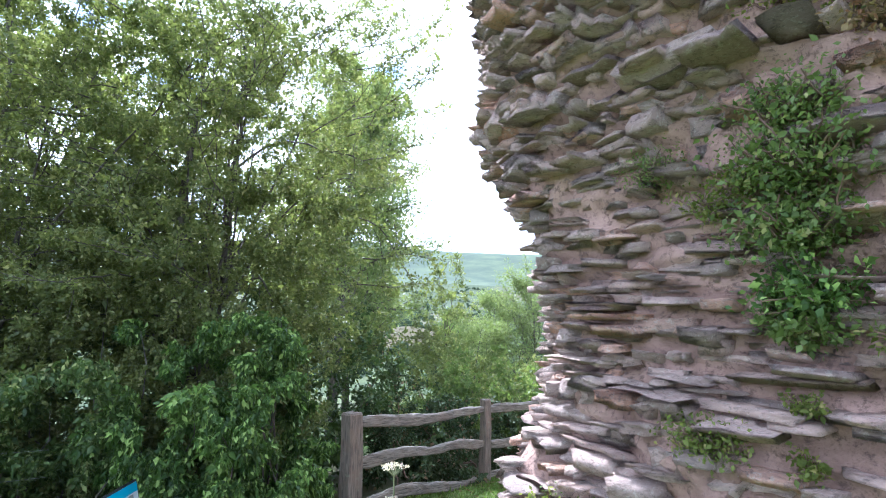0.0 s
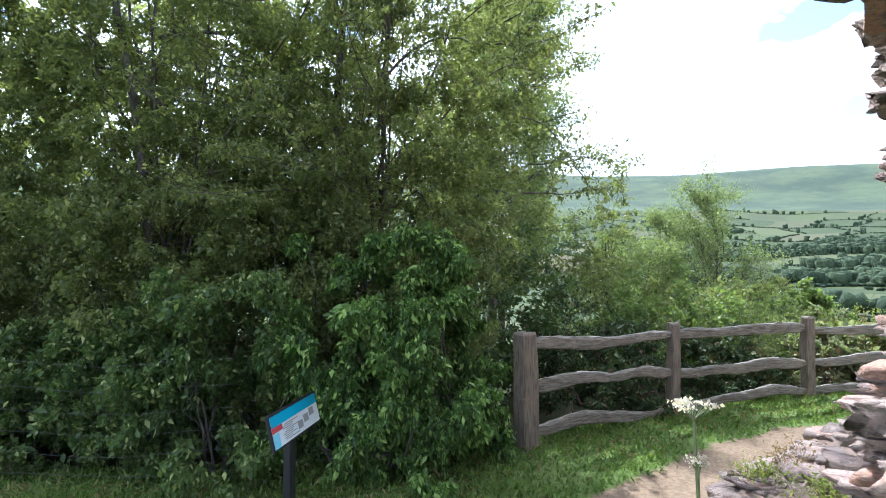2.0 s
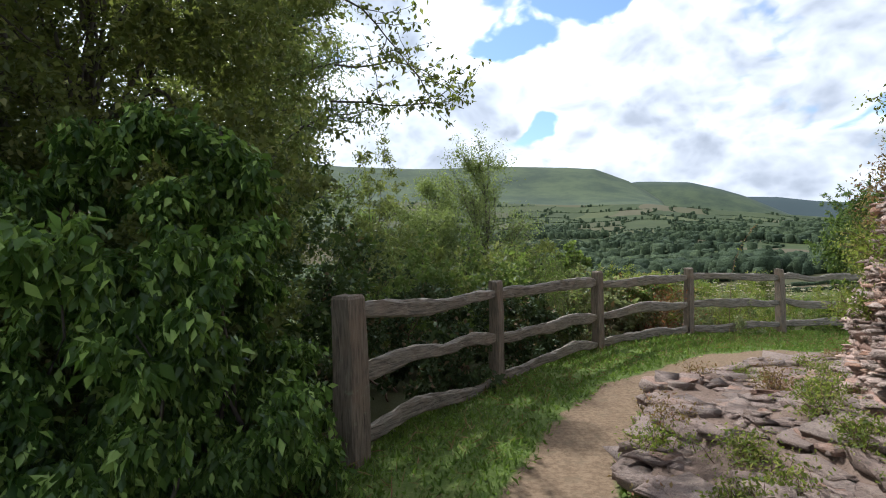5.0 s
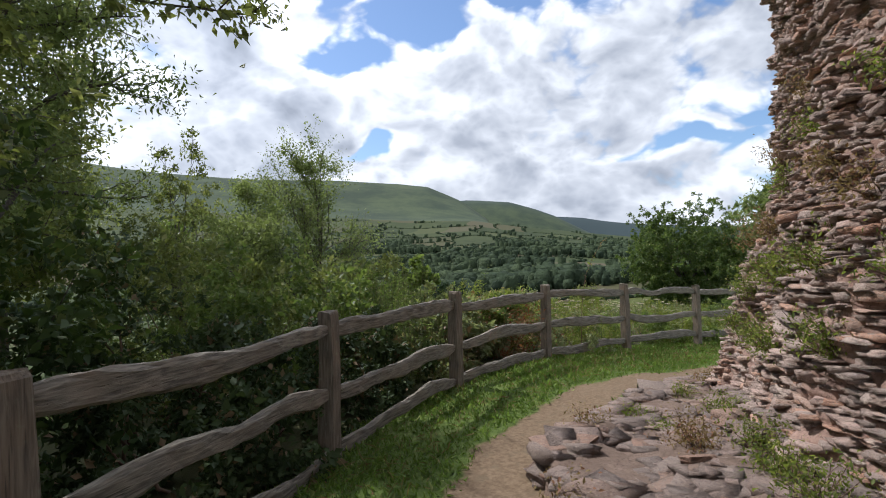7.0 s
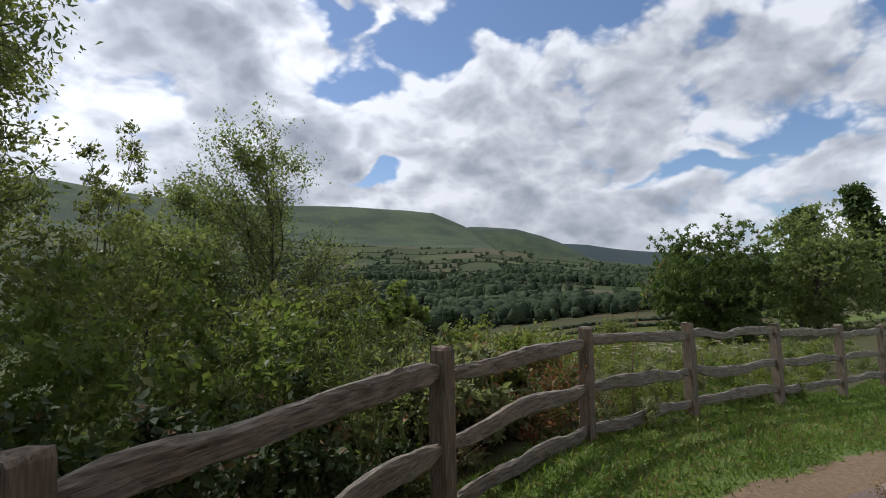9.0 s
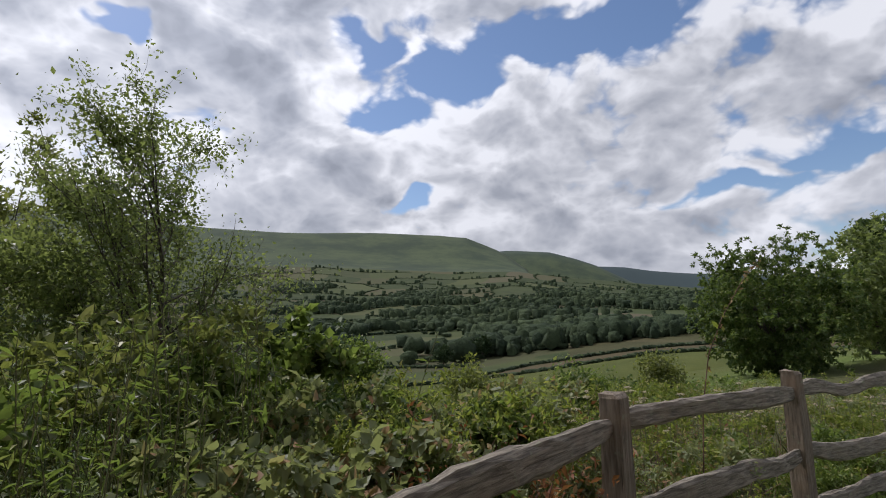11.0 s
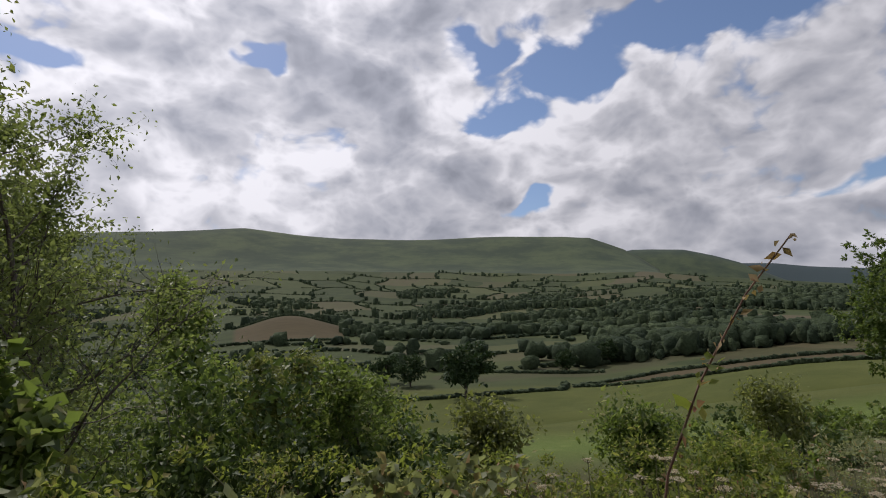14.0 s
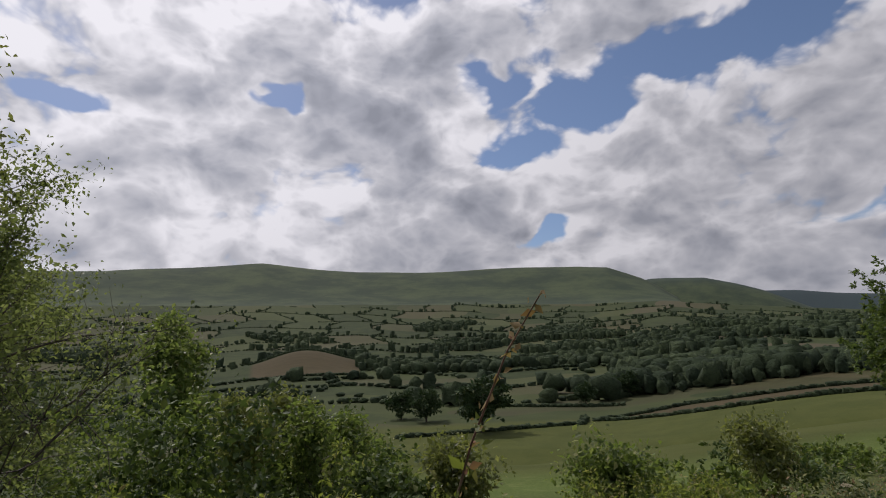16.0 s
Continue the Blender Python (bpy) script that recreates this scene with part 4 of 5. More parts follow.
def crown_tree(name, label, category, at, rng, leaf_mat, height, centre, size, leaf, count, trunk_r=0.09, clump=0.38, k=120, width=0.55, limbs=26, group="", flat=0.42, sprays=0):
    """A dense tree: forked trunk, limbs out to clumps in an uneven ellipsoid, and leaves on the clumps."""
    ob = thing(name, label, category, group, at=at)
    d = rng.standard_normal((k, 3))
    d /= np.linalg.norm(d, axis=1, keepdims=True)
    rad = rng.uniform(0.15, 1.0, (k, 1)) ** 0.42 * (1 + 0.14 * rng.standard_normal((k, 1)))
    c = np.asarray(centre) + d * rad * np.asarray(size)
    c[:, 2] = np.maximum(c[:, 2], 0.3)
    wood = [tube(wander((0, 0, -0.15), (centre[0] * 0.3, centre[1] * 0.3, centre[2]), height * 0.75, 9, rng, 0.06), np.linspace(trunk_r, trunk_r * 0.3, 10), 8)]
    spine = np.linspace([0, 0, 0.5], np.asarray(centre), 6)
    for i in range(limbs):
        tip = c[rng.integers(0, k)] + rng.standard_normal(3) * 0.2
        a = spine[rng.integers(0, 6)]
        p = a + (tip - a) * np.linspace(0, 1, 9)[:, None] + np.cumsum(rng.standard_normal((9, 3)) * 0.06, 0) + np.array([0, 0, 0.35])[None] * np.sin(np.linspace(0, math.pi, 9))[:, None]
        wood.append(tube(p, np.linspace(trunk_r * 0.26, 0.004, 9), 5))
        for _ in range(4):
            j = rng.integers(4, 9)
            q = wander(p[j], p[j] - p[j - 1] + rng.standard_normal(3) * 0.15, rng.uniform(0.4, 0.9), 5, rng, 0.2, 0.02)
            wood.append(tube(q, np.linspace(0.007, 0.002, 6), 3))
            c = np.concatenate([c, q[3:4]])
    r = clump * rng.uniform(0.5, 1.25, len(c))
    P = clumps(c, r, 1.0, rng, flat)
    P = P[rng.integers(0, len(P), count)] + rng.standard_normal((count, 3)) * 0.04
    tips = []
    for _ in range(sprays):
        a, e = rng.uniform(0, 6.28), rng.uniform(-0.55, 0.95)
        way = np.array([math.cos(a) * math.cos(e), math.sin(a) * math.cos(e), math.sin(e)])
        at0 = np.asarray(centre) + way * np.asarray(size) * rng.uniform(0.7, 0.95)
        p = wander(at0, way * [1, 1, 0.3] + [0, 0, 0.12], rng.uniform(0.8, 1.7), 8, rng, 0.16, 0.02)
        wood.append(tube(p, np.linspace(0.009, 0.002, 9), 4))
        tips.append(p)
        for j in (2, 3, 4, 5, 6, 7):
            q = wander(p[j], p[j] - p[j - 1] + rng.standard_normal(3) * [0.16, 0.16, 0.08], rng.uniform(0.25, 0.6), 5, rng, 0.2, 0.02)
            wood.append(tube(q, np.linspace(0.005, 0.0015, 6), 3))
            tips.append(q)
    if tips:
        tips = np.concatenate(tips)
        P = np.concatenate([P, around(tips, int(len(tips) * 7), 0.035, rng)])
    part("trunk", solid("trunk", *join(wood), bark, True), ob)
    aim = (P - centre) / max(size) * 0.7
    part("crown", solid("crown", *leaves(P, leaf, rng, width, up=1.1, aim=aim), leaf_mat), ob)
    return ob


R = np.random.default_rng
WEEDS = [(3.9, 12.3, 1.2, 0.8, 1.1), (5.2, 12.1, 1.0, 0.55, 0.8), (6.2, 13.0, 1.3, 0.9, 1.0), (7.5, 12.9, 1.04, 0.6, 0.8), (8.7, 13.4, 1.1, 0.7, 0.85), (10.2, 13.8, 1.1, 0.7, 0.85), (11.9, 14.2, 1.17, 0.8, 0.9), (13.6, 14.9, 1.17, 0.8, 0.9), (8, 14.9, 1.27, 1.1, 0.98), (10.6, 15.8, 1.38, 1.2, 1.06), (5, 14.2, 1.4, 1, 1.18), (15.6, 15.4, 1.1, 0.9, 0.85), (14, 17.2, 1.21, 1.4, 0.93), (17.6, 16.6, 1.08, 1.2, 0.63), (6.8, 15.6, 0.94, 1.1, 0.73), (9.2, 12.9, 0.91, 0.5, 0.7)]
SCRUB = [(1.2, 20.5, 1.8, 1.4, 2.45), (3.8, 21, 1.8, 1.4, 1.42), (2.37, 30, 2.0, 1.6, 2.27), (4.8, 24.2, 1.22, 1.3, 0.94), (6.2, 20, 0.84, 1.2, 0.32), (-2, 22, 2.2, 1.8, 3.6), (9.5, 17.5, 1.04, 1.2, 0.8), (12.5, 20, 1.2, 1.5, 0.83), (5.3, 17, 1.0, 1.1, 0.77), (16.5, 22, 1.32, 1.6, 0.52), (-1.5, 28, 3, 2.5, 3.97), (3.2, 17.5, 1.4, 1.1, 1.7)]
SAP_D = 2.95 - float(land(-0.5, 27.2))
HEDGE = "trees of the hedge"
crown_tree("hawthorn_tree", "dense old hawthorn with small yellow-green leaves beside the fence end", "tree", ground_at(-2.9, 7.4), R(1), leaf_hawthorn, 7.8, (0, 0, 4.1), (2.2, 1.7, 4.0), 0.044, 125000, k=300, group=HEDGE, sprays=90)
crown_tree("hawthorn_tree", "dense old hawthorn with small yellow-green leaves in the hedge", "tree", ground_at(-5.4, 6.5), R(2), leaf_hawthorn, 8.8, (0, 0, 4.7), (2.6, 1.9, 4.6), 0.05, 135000, k=320, group=HEDGE)
crown_tree("hawthorn_tree", "tall hawthorn rising out of the hedge", "tree", ground_at(-8.2, 5.4), R(3), leaf_hawthorn, 9.0, (0, 0, 4.8), (2.5, 1.9, 4.8), 0.062, 100000, k=280, group=HEDGE)
crown_tree("hawthorn_tree", "hawthorn with bare twigs showing at its edges", "tree", ground_at(-4.4, 9.4), R(5), leaf_hawthorn, 7.6, (0, 0, 4.1), (2.3, 1.9, 3.6), 0.06, 40000, k=220, group=HEDGE, sprays=70)
tree("ash_tree", "tall ash tree with light open foliage above the hedge", "tree", ground_at(-2.9, 13.0), R(6), leaf_ash, 36000, 0.085, 0.15, HEDGE, height=9.5, spread=2.7, boughs=24, twigs=9, start=0.22, trunk_r=0.14, rise=0.55, lift=0.02, width=0.38)
bush("ivy_bush", "glossy dark green ivy smothering a stump at the fence end", "ivy", ground_at(-1.68, 5.9), R(7), leaf_ivy, (0.66, 0.8, 2.35), 0.052, 52000, droop=1.9, clump=0.17, width=0.5)
bush("ivy_bush", "glossy green ivy climbing beside the fence post", "ivy", ground_at(-1.55, 6.3), R(9), leaf_ivy, (0.5, 0.6, 2.2), 0.052, 26000, droop=1.9, clump=0.16, width=0.5)
bush("ivy_bush", "glossy ivy hanging over the dark foot of the hedge", "ivy", ground_at(-2.45, 5.85), R(10), leaf_ivy, (0.75, 0.75, 2.2), 0.056, 46000, droop=1.9, clump=0.18, width=0.5)
bush("ivy_bush", "dark ivy and bramble skirt below the hawthorn", "ivy", ground_at(-3.4, 5.35), R(8), leaf_skirt, (1.0, 0.65, 1.9), 0.048, 30000, droop=1.4, clump=0.2, width=0.55)
for k, (x, y, rx, ry, h) in enumerate([(-4.6, 5.25, 1.0, 0.6, 1.5), (-5.35, 5.0, 0.9, 0.6, 1.4), (-3.9, 5.3, 0.8, 0.5, 1.2), (-6.1, 4.7, 1.0, 0.7, 1.5), (-7.7, 4.1, 1.1, 0.7, 1.5), (-9.6, 3.3, 1.3, 0.8, 1.6)]):
    bush("bramble_bush", "dark green bramble and nettle at the foot of the hedge", "bush", ground_at(x, y), R(20 + k), leaf_skirt, (rx, ry, h), 0.05, 19000, "brambles under the hedge", clump=0.2)

for k, (x, y, h) in enumerate([(-2.4, 6.7, 3.3), (-3.5, 6.2, 3.4), (-4.9, 5.9, 3.4), (-6.4, 5.5, 3.4), (-8.0, 4.9, 3.4)]):
    bush("hawthorn_bush", "low hawthorn boughs reaching down to the brambles", "bush", ground_at(x, y), R(320 + k), leaf_hawthorn, (1.05, 0.8, h), 0.044, 26000, "low hawthorn in the hedge", clump=0.24)
for k, (x, y, h) in enumerate([(-2.6, 8.9, 2.6), (-4.6, 7.9, 2.8), (-6.6, 7.2, 2.8), (-8.6, 6.6, 2.8), (-10.8, 5.6, 3.0), (-13.0, 4.4, 3.2)]):
    bush("elder_bush", "shaded undergrowth inside the hedge", "bush", ground_at(x, y), R(300 + k), leaf_oak, (1.6, 1.0, h + 0.4), 0.07, 17000, "undergrowth inside the hedge", clump=0.34)
crown_tree("hawthorn_tree", "shaded hawthorn standing behind the hedge", "tree", ground_at(-7.4, 9.6), R(310), leaf_hawthorn, 10.0, (0, 0, 5.2), (2.8, 2.0, 5.0), 0.11, 20000, k=140, group=HEDGE)
crown_tree("hawthorn_tree", "shaded hawthorn standing in the long hedge", "tree", ground_at(-11.2, 5.6), R(311), leaf_hawthorn, 8.0, (0, 0, 4.0), (2.6, 2.2, 4.0), 0.11, 20000, k=140, group=HEDGE)
crown_tree("hawthorn_tree", "shaded hawthorn standing behind the hedge", "tree", ground_at(-11.5, 11.0), R(312), leaf_hawthorn, 9.0, (0, 0, 4.6), (3.4, 2.6, 4.6), 0.15, 14000, k=130, group=HEDGE)

# thicket behind the fence
for k, (x, y, rx, ry, h) in enumerate([(-0.45, 8.55, 0.8, 0.6, 1.25), (0.3, 9.65, 0.9, 0.6, 1.25), (1.2, 10.3, 0.8, 0.55, 1.0), (-0.9, 10.2, 1.2, 0.9, 1.8), (0.5, 11.5, 1.3, 0.9, 1.8), (2.2, 11.15, 0.9, 0.55, 1.0), (3.2, 11.75, 0.9, 0.55, 1.0), (4.2, 12.25, 0.8, 0.5, 0.85), (-0.4, 13.0, 1.4, 1.1, 2.4), (1.9, 13.4, 1.3, 1.0, 1.8)]):
    # the first four bushes have their shade put into darker leaves
    bush("bramble_bush", "tangled bramble thicket with shaded and pale leaves behind the fence", "bush", ground_at(x, y), R(40 + k), leaf_bramble_shaded if k < 4 else leaf_pale if k in (5, 6) else leaf_sapling if k < 8 else leaf_hawthorn, (rx, ry, h), 0.055 if k < 4 else 0.068, 8500, "bramble thicket behind the fence", clump=0.24, wood_mat=stem_brown)
for k, (x, y, rx, ry, top) in enumerate([(2.55, 11.55, 0.5, 0.4, 1.02), (3.1, 11.75, 0.5, 0.4, 1.0), (3.6, 11.95, 0.45, 0.4, 0.95), (3.0, 12.5, 0.6, 0.5, 1.05), (4.6, 12.5, 0.5, 0.4, 0.9), (5.2, 13.2, 0.6, 0.5, 0.92)]):
    bush("bramble_bush", "sunlit bramble with pale silvery leaves behind the fence", "bush", ground_at(x, y), R(60 + k), leaf_pale, (rx, ry, top - float(land(x, y))), 0.06, 4200, "pale brambles behind the fence", clump=0.2, wood_mat=stem_brown, width=0.7)
for k, (x, y, rx, ry, h) in enumerate(WEEDS):
    bush("weed_patch", "sunlit yellow-green nettles and weeds behind the fence", "weeds", ground_at(x, y), R(70 + k), (leaf_herb, leaf_pale, leaf_herb, leaf_sapling)[k % 4], (rx, ry, h), 0.042, 8500, "weeds behind the fence", clump=0.2, wood_mat=stem_green, width=0.42, up=0.9)


def spires(name, label, category, at, rng, leaf_mat, count, height, reach, leaf, group="", width=0.22):
    """Upright leafy stalks such as willowherb."""
    ob = thing(name, label, category, group, at=at)
    wood, P = [], []
    for _ in range(count):
        b = np.array([rng.normal() * reach, rng.normal() * reach * 0.7, -0.1])
        h = height * rng.uniform(0.7, 1.1)
        p = wander(b, (rng.normal() * 0.16, rng.normal() * 0.16, 1), h, 7, rng, 0.05)
        wood.append(tube(p, np.linspace(0.006, 0.002, 8), 3))
        f = rng.uniform(0.15, 1.0, 34)
        P.append(np.stack([np.interp(f * 7, np.arange(8), p[:, k]) for k in range(3)], 1))
    tagged(part("stem", solid("stem", *join(wood), stem_green, True), ob), kind="stuff")
    P = np.concatenate(P)
    aim = np.concatenate([rng.standard_normal((len(P), 2)), np.full((len(P), 1), 0.5)], 1)
    part("foliage", solid("foliage", *leaves(P, leaf, rng, width, 0.0, 0.6, aim=aim), leaf_mat), ob)
    return ob


spires("willowherb_clump", "bright green willowherb with long narrow leaves behind the fence", "weeds", ground_at(1.75, 11.0), R(101), leaf_sapling, 120, 1.42 - float(land(1.75, 11.0)), 0.36, 0.055)
spires("willowherb_clump", "bright green willowherb with long narrow leaves", "weeds", ground_at(2.1, 12.3), R(102), leaf_sapling, 90, 1.6 - float(land(2.1, 12.3)), 0.42, 0.055)
bush("hazel_bush", "broad-leaved hazel shoots behind the fence", "bush", ground_at(3.35, 13.0), R(103), leaf_sapling, (0.6, 0.55, 1.4 - float(land(3.35, 13.0))), 0.064, 6000, clump=0.2, width=0.85, wood_mat=stem_green)
bush("hazel_bush", "broad-leaved hazel shoots in the thicket", "bush", ground_at(2.5, 13.6), R(104), leaf_sapling, (0.8, 0.7, 1.35 - float(land(2.5, 13.6))), 0.07, 5600, clump=0.22, width=0.85, wood_mat=stem_green)
SAPS = "young trees on the slope"
tree("sapling", "slender young hawthorn with sparse upright twigs", "tree", ground_at(1.75, 15.1), R(11), leaf_ash, 17500, 0.045, 0.07, SAPS, height=3.4 - float(land(1.75, 15.1)), spread=2.25, boughs=32, twigs=13, start=0.12, trunk_r=0.045, rise=0.8, lift=0.09, shape=lambda f: 1.15 - 0.75 * f)
tree("sapling", "young hawthorn with thin twigs on the slope", "tree", ground_at(0.9, 16.4), R(12), leaf_ash, 16000, 0.055, 0.13, SAPS, height=3.65, spread=1.6, boughs=18, twigs=6, start=0.2, trunk_r=0.04, rise=0.9, lift=0.05)
tree("sapling", "young hawthorn with thin twigs on the slope", "tree", ground_at(0.0, 15.0), R(13), leaf_ash, 12000, 0.05, 0.12, SAPS, height=2.9, spread=1.5, boughs=18, twigs=6, start=0.2, trunk_r=0.04, rise=0.8, lift=0.04)
tree("ash_tree", "tall tree at the edge of the wood on the slope", "tree", ground_at(-4.5, 21.2), R(14), leaf_hawthorn, 46000, 0.135, 0.28, SAPS, height=12.6, spread=3.2, boughs=36, twigs=8, start=0.2, trunk_r=0.16, rise=0.6, lift=0.02, width=0.5)
tree("sapling", "young leafy tree on the slope below the fence", "tree", ground_at(-0.5, 27.2), R(15), leaf_sapling, 13000, 0.13, 0.2, SAPS, height=SAP_D, spread=1.8, boughs=22, twigs=6, start=0.12, trunk_r=0.06, rise=0.9)
crown_tree("hawthorn_tree", "dense young hawthorn on the slope below the fence", "tree", ground_at(-0.7, 18.5), R(20), leaf_hawthorn, 5.0, (0, 0, 2.8), (1.15, 1.1, 2.4), 0.075, 15000, k=90, clump=0.3, trunk_r=0.06, group=SAPS)
for k, (x, y, top) in enumerate([(4.0, 19.6, 1.1), (4.75, 19.7, 0.55), (3.3, 19.4, 0.95), (4.6, 17.4, 0.9), (10.76, 18.0, 0.3), (8.2, 17.0, 0.1), (6.2, 17.5, 0.3)]):
    tree("sapling", "small leafy sapling standing up out of the scrub", "tree", ground_at(x, y), R(150 + k), leaf_sapling if k % 2 else leaf_hawthorn, 4000, 0.065, 0.1, SAPS, height=top + 0.1 - float(land(x, y)), spread=0.85, boughs=15, twigs=5, start=0.25, trunk_r=0.025, rise=0.9)
for k, (x, y, rx, ry, h) in enumerate(SCRUB):
    bush("scrub_bush", "dull green scrub growing on the slope below the fence", "bush", ground_at(x, y), R(130 + k), leaf_sapling if k % 3 == 0 else leaf_oak, (rx, ry, h), 0.09, 5600, "scrub on the slope", clump=0.36)
BIG = "trees beyond the fence"
crown_tree("field_maple", "rounded bright green tree standing beyond the fence", "tree", ground_at(24.5, 25.5), R(16), leaf_maple, 5.0, (0, 0, 2.9), (3.2, 3.1, 2.8), 0.12, 70000, k=300, clump=0.62, flat=0.85, trunk_r=0.2, group=BIG)
crown_tree("field_maple", "rounded darker tree in a row beyond the fence", "tree", ground_at(31.0, 24.5), R(17), leaf_ash, 5.5, (0, 0, 3.2), (3.4, 3.2, 3.0), 0.18, 20000, k=200, clump=0.8, flat=0.8, trunk_r=0.2, group=BIG)
tree("fir_tree", "dark narrow conifer beyond the row of trees", "tree", ground_at(37.0, 29.0), R(18), leaf_oak, 9000, 0.36, 0.32, BIG, height=8.0, spread=1.9, boughs=40, twigs=5, start=0.1, trunk_r=0.2, rise=0.12, lift=0.0, shape=lambda f: 1.1 - f)
tree("fir_tree", "dark narrow conifer beyond the row of trees", "tree", ground_at(44.0, 27.0), R(19), leaf_oak, 9000, 0.36, 0.32, BIG, height=9.5, spread=2.0, boughs=40, twigs=5, start=0.1, trunk_r=0.2, rise=0.12, lift=0.0, shape=lambda f: 1.1 - f)


def polar(az, r):
    return 4 + r * math.sin(radians(az)), 9 + r * math.cos(radians(az))


# ---- valley: hedgerows, woods and single trees far off ----
def far_blob(rng, k=7, rows=3):
    """The lumpy outline of a distant tree, one unit high."""
    th = np.linspace(0, 2 * math.pi, k, endpoint=False)
    V = [(0, 0, 0.9)]
    for f in np.linspace(0.27, 0.8, rows):
        r = 0.5 * math.sin(math.pi * f) ** 0.7 * rng.uniform(0.55, 1.3, k)
        z = 0.5 + 0.48 * math.cos(math.pi * f)
        V += [(a * math.cos(t), a * math.sin(t), z + rng.normal(0, 0.09)) for a, t in zip(r, th)]
    F = [(0, 1 + j, 1 + (j + 1) % k) for j in range(k)]
    for i in range(rows - 1):
        for j in range(k):
            a, b = 1 + i * k + j, 1 + i * k + (j + 1) % k
            F += [(a, a + k, b + k), (a, b + k, b)]
    return np.array(V), np.array(F)


def make_valley():
    rng = R(55)
    blobs = [far_blob(rng, 8, 3) for _ in range(14)]
    simple = [far_blob(rng, 6, 2) for _ in range(14)]
    out = []

    def wobble(az):
        return 0.42 * math.sin(az / 7.0) + 0.022 * az + 0.13 * math.sin(az * 0.61)

    def put(az, v, h, w, spread=0.0):
        r = 480.0 * FIELD_STEP ** (v - wobble(az))
        if r < 205 or r > 1720 or abs(az - 8) > 54:
            return
        x, y = polar(az, r)
        x, y = x + rng.normal() * spread, y + rng.normal() * spread
        if stubble(x, y) > 0:
            return
        out.append((x, y, h, w))

    for row in range(-6, 11):
        mid = 480.0 * FIELD_STEP ** (row + 0.5)
        wide = FIELD_WIDE * FIELD_STEP ** (-0.5 - row)
        shift = 3.7 * math.sin(row * 2.4)
        # hedge along the near edge of the row, with trees standing in it
        for az in np.arange(-46, 62, math.degrees(4.6 / mid)):
            if math.sin(math.floor(az / wide * 2.3) * 12.9898 + row * 78.233) > 0.55:
                continue
            if rng.uniform() < 0.17:
                put(az, row, rng.uniform(6, 11), rng.uniform(0.8, 1.2), 2.0)
            else:
                put(az, row, rng.uniform(1.8, 2.9), rng.uniform(1.7, 2.4), 0.4)
        for col in range(int(-46 / wide + shift) - 2, int(62 / wide + shift) + 3):
            # hedges between the fields of the row
            if row >= 7 and math.sin(col * 7.7 + row * 3.1) > -0.2:
                continue
            for v in np.arange(row, row + 1, 6.5 / (mid * math.log(FIELD_STEP))):
                az = (col - shift - 0.3 * math.sin(v * 2.3 + row * 1.7)) * wide
                if rng.uniform() < 0.16:
                    put(az, v, rng.uniform(5, 10), rng.uniform(0.8, 1.2), 2.0)
                elif rng.uniform() < 0.9:
                    put(az, v, rng.uniform(1.7, 2.8), rng.uniform(1.8, 2.5), 0.4)
            # fields grown over with wood
            az0 = (col + 0.5 - shift) * wide
            lot = 0.42 if 4 < az0 < 42 and -3 <= row <= 3 else 0.15 if row < 6 else 0.05
            if rng.uniform() < lot:
                n = int(mid * mid * math.radians(wide) * math.log(FIELD_STEP) / 80)
                for _ in range(min(n, 380)):
                    v = row + rng.uniform()
                    az = (col + rng.uniform() - shift - 0.3 * math.sin(v * 2.3 + row * 1.7)) * wide
                    put(az, v, rng.uniform(5, 11), rng.uniform(0.85, 1.3), 2.0)
    # the dark wood under the far side of the fields
    for _ in range(520):
        wx, wy = polar(rng.uniform(24, 58), rng.uniform(215, 345))
        h = rng.uniform(4.0, 10.0)
        for _ in range(4):
            out.append((wx + rng.normal() * h * 0.35, wy + rng.normal() * h * 0.35, h * rng.uniform(0.45, 1.1), rng.uniform(0.5, 1.0)))
    pieces = []
    for x, y, h, w in out:
        v, f = (blobs if math.hypot(x, y) < 420 else simple)[rng.integers(0, len(blobs))]
        a = rng.uniform(0, 6.28)
        c, s = math.cos(a), math.sin(a)
        q = v * [h * w, h * w, h]
        q = np.stack([q[:, 0] * c - q[:, 1] * s, q[:, 0] * s + q[:, 1] * c, q[:, 2]], 1)
        pieces.append((q + [x, y, float(land(x, y)) - 0.06 * h], f))
    V, F = join(pieces)
    tagged(new("valley_woods", solid("valley_woods", V, F, woods, True)), "dark hedgerows and woods across the valley floor", "woods", kind="stuff")


make_valley()


def valley_tree(x, y, h, w, seed, label):
    return crown_tree("oak_tree", label, "tree", ground_at(x, y, 0.1), R(seed), leaf_far, h, (0, 0, h * 0.58), (h * w, h * w, h * 0.42), h * 0.06, 7000, k=70, clump=h * 0.12, trunk_r=h * 0.03, group="oaks in the valley field")


valley_tree(*polar(10.2, 136), 13.6, 0.46, 201, "large round oak standing alone in the green field")
valley_tree(*polar(4.4, 168), 9.5, 0.55, 202, "round oak beside the hedge of the field")
valley_tree(*polar(1.8, 180), 9.0, 0.5, 203, "round oak beside the hedge of the field")
valley_tree(*polar(20.6, 196), 8.0, 0.45, 204, "dark oak at the corner of two hedges")
valley_tree(*polar(24.8, 214), 9.0, 0.5, 205, "dark oak at the edge of the wood")


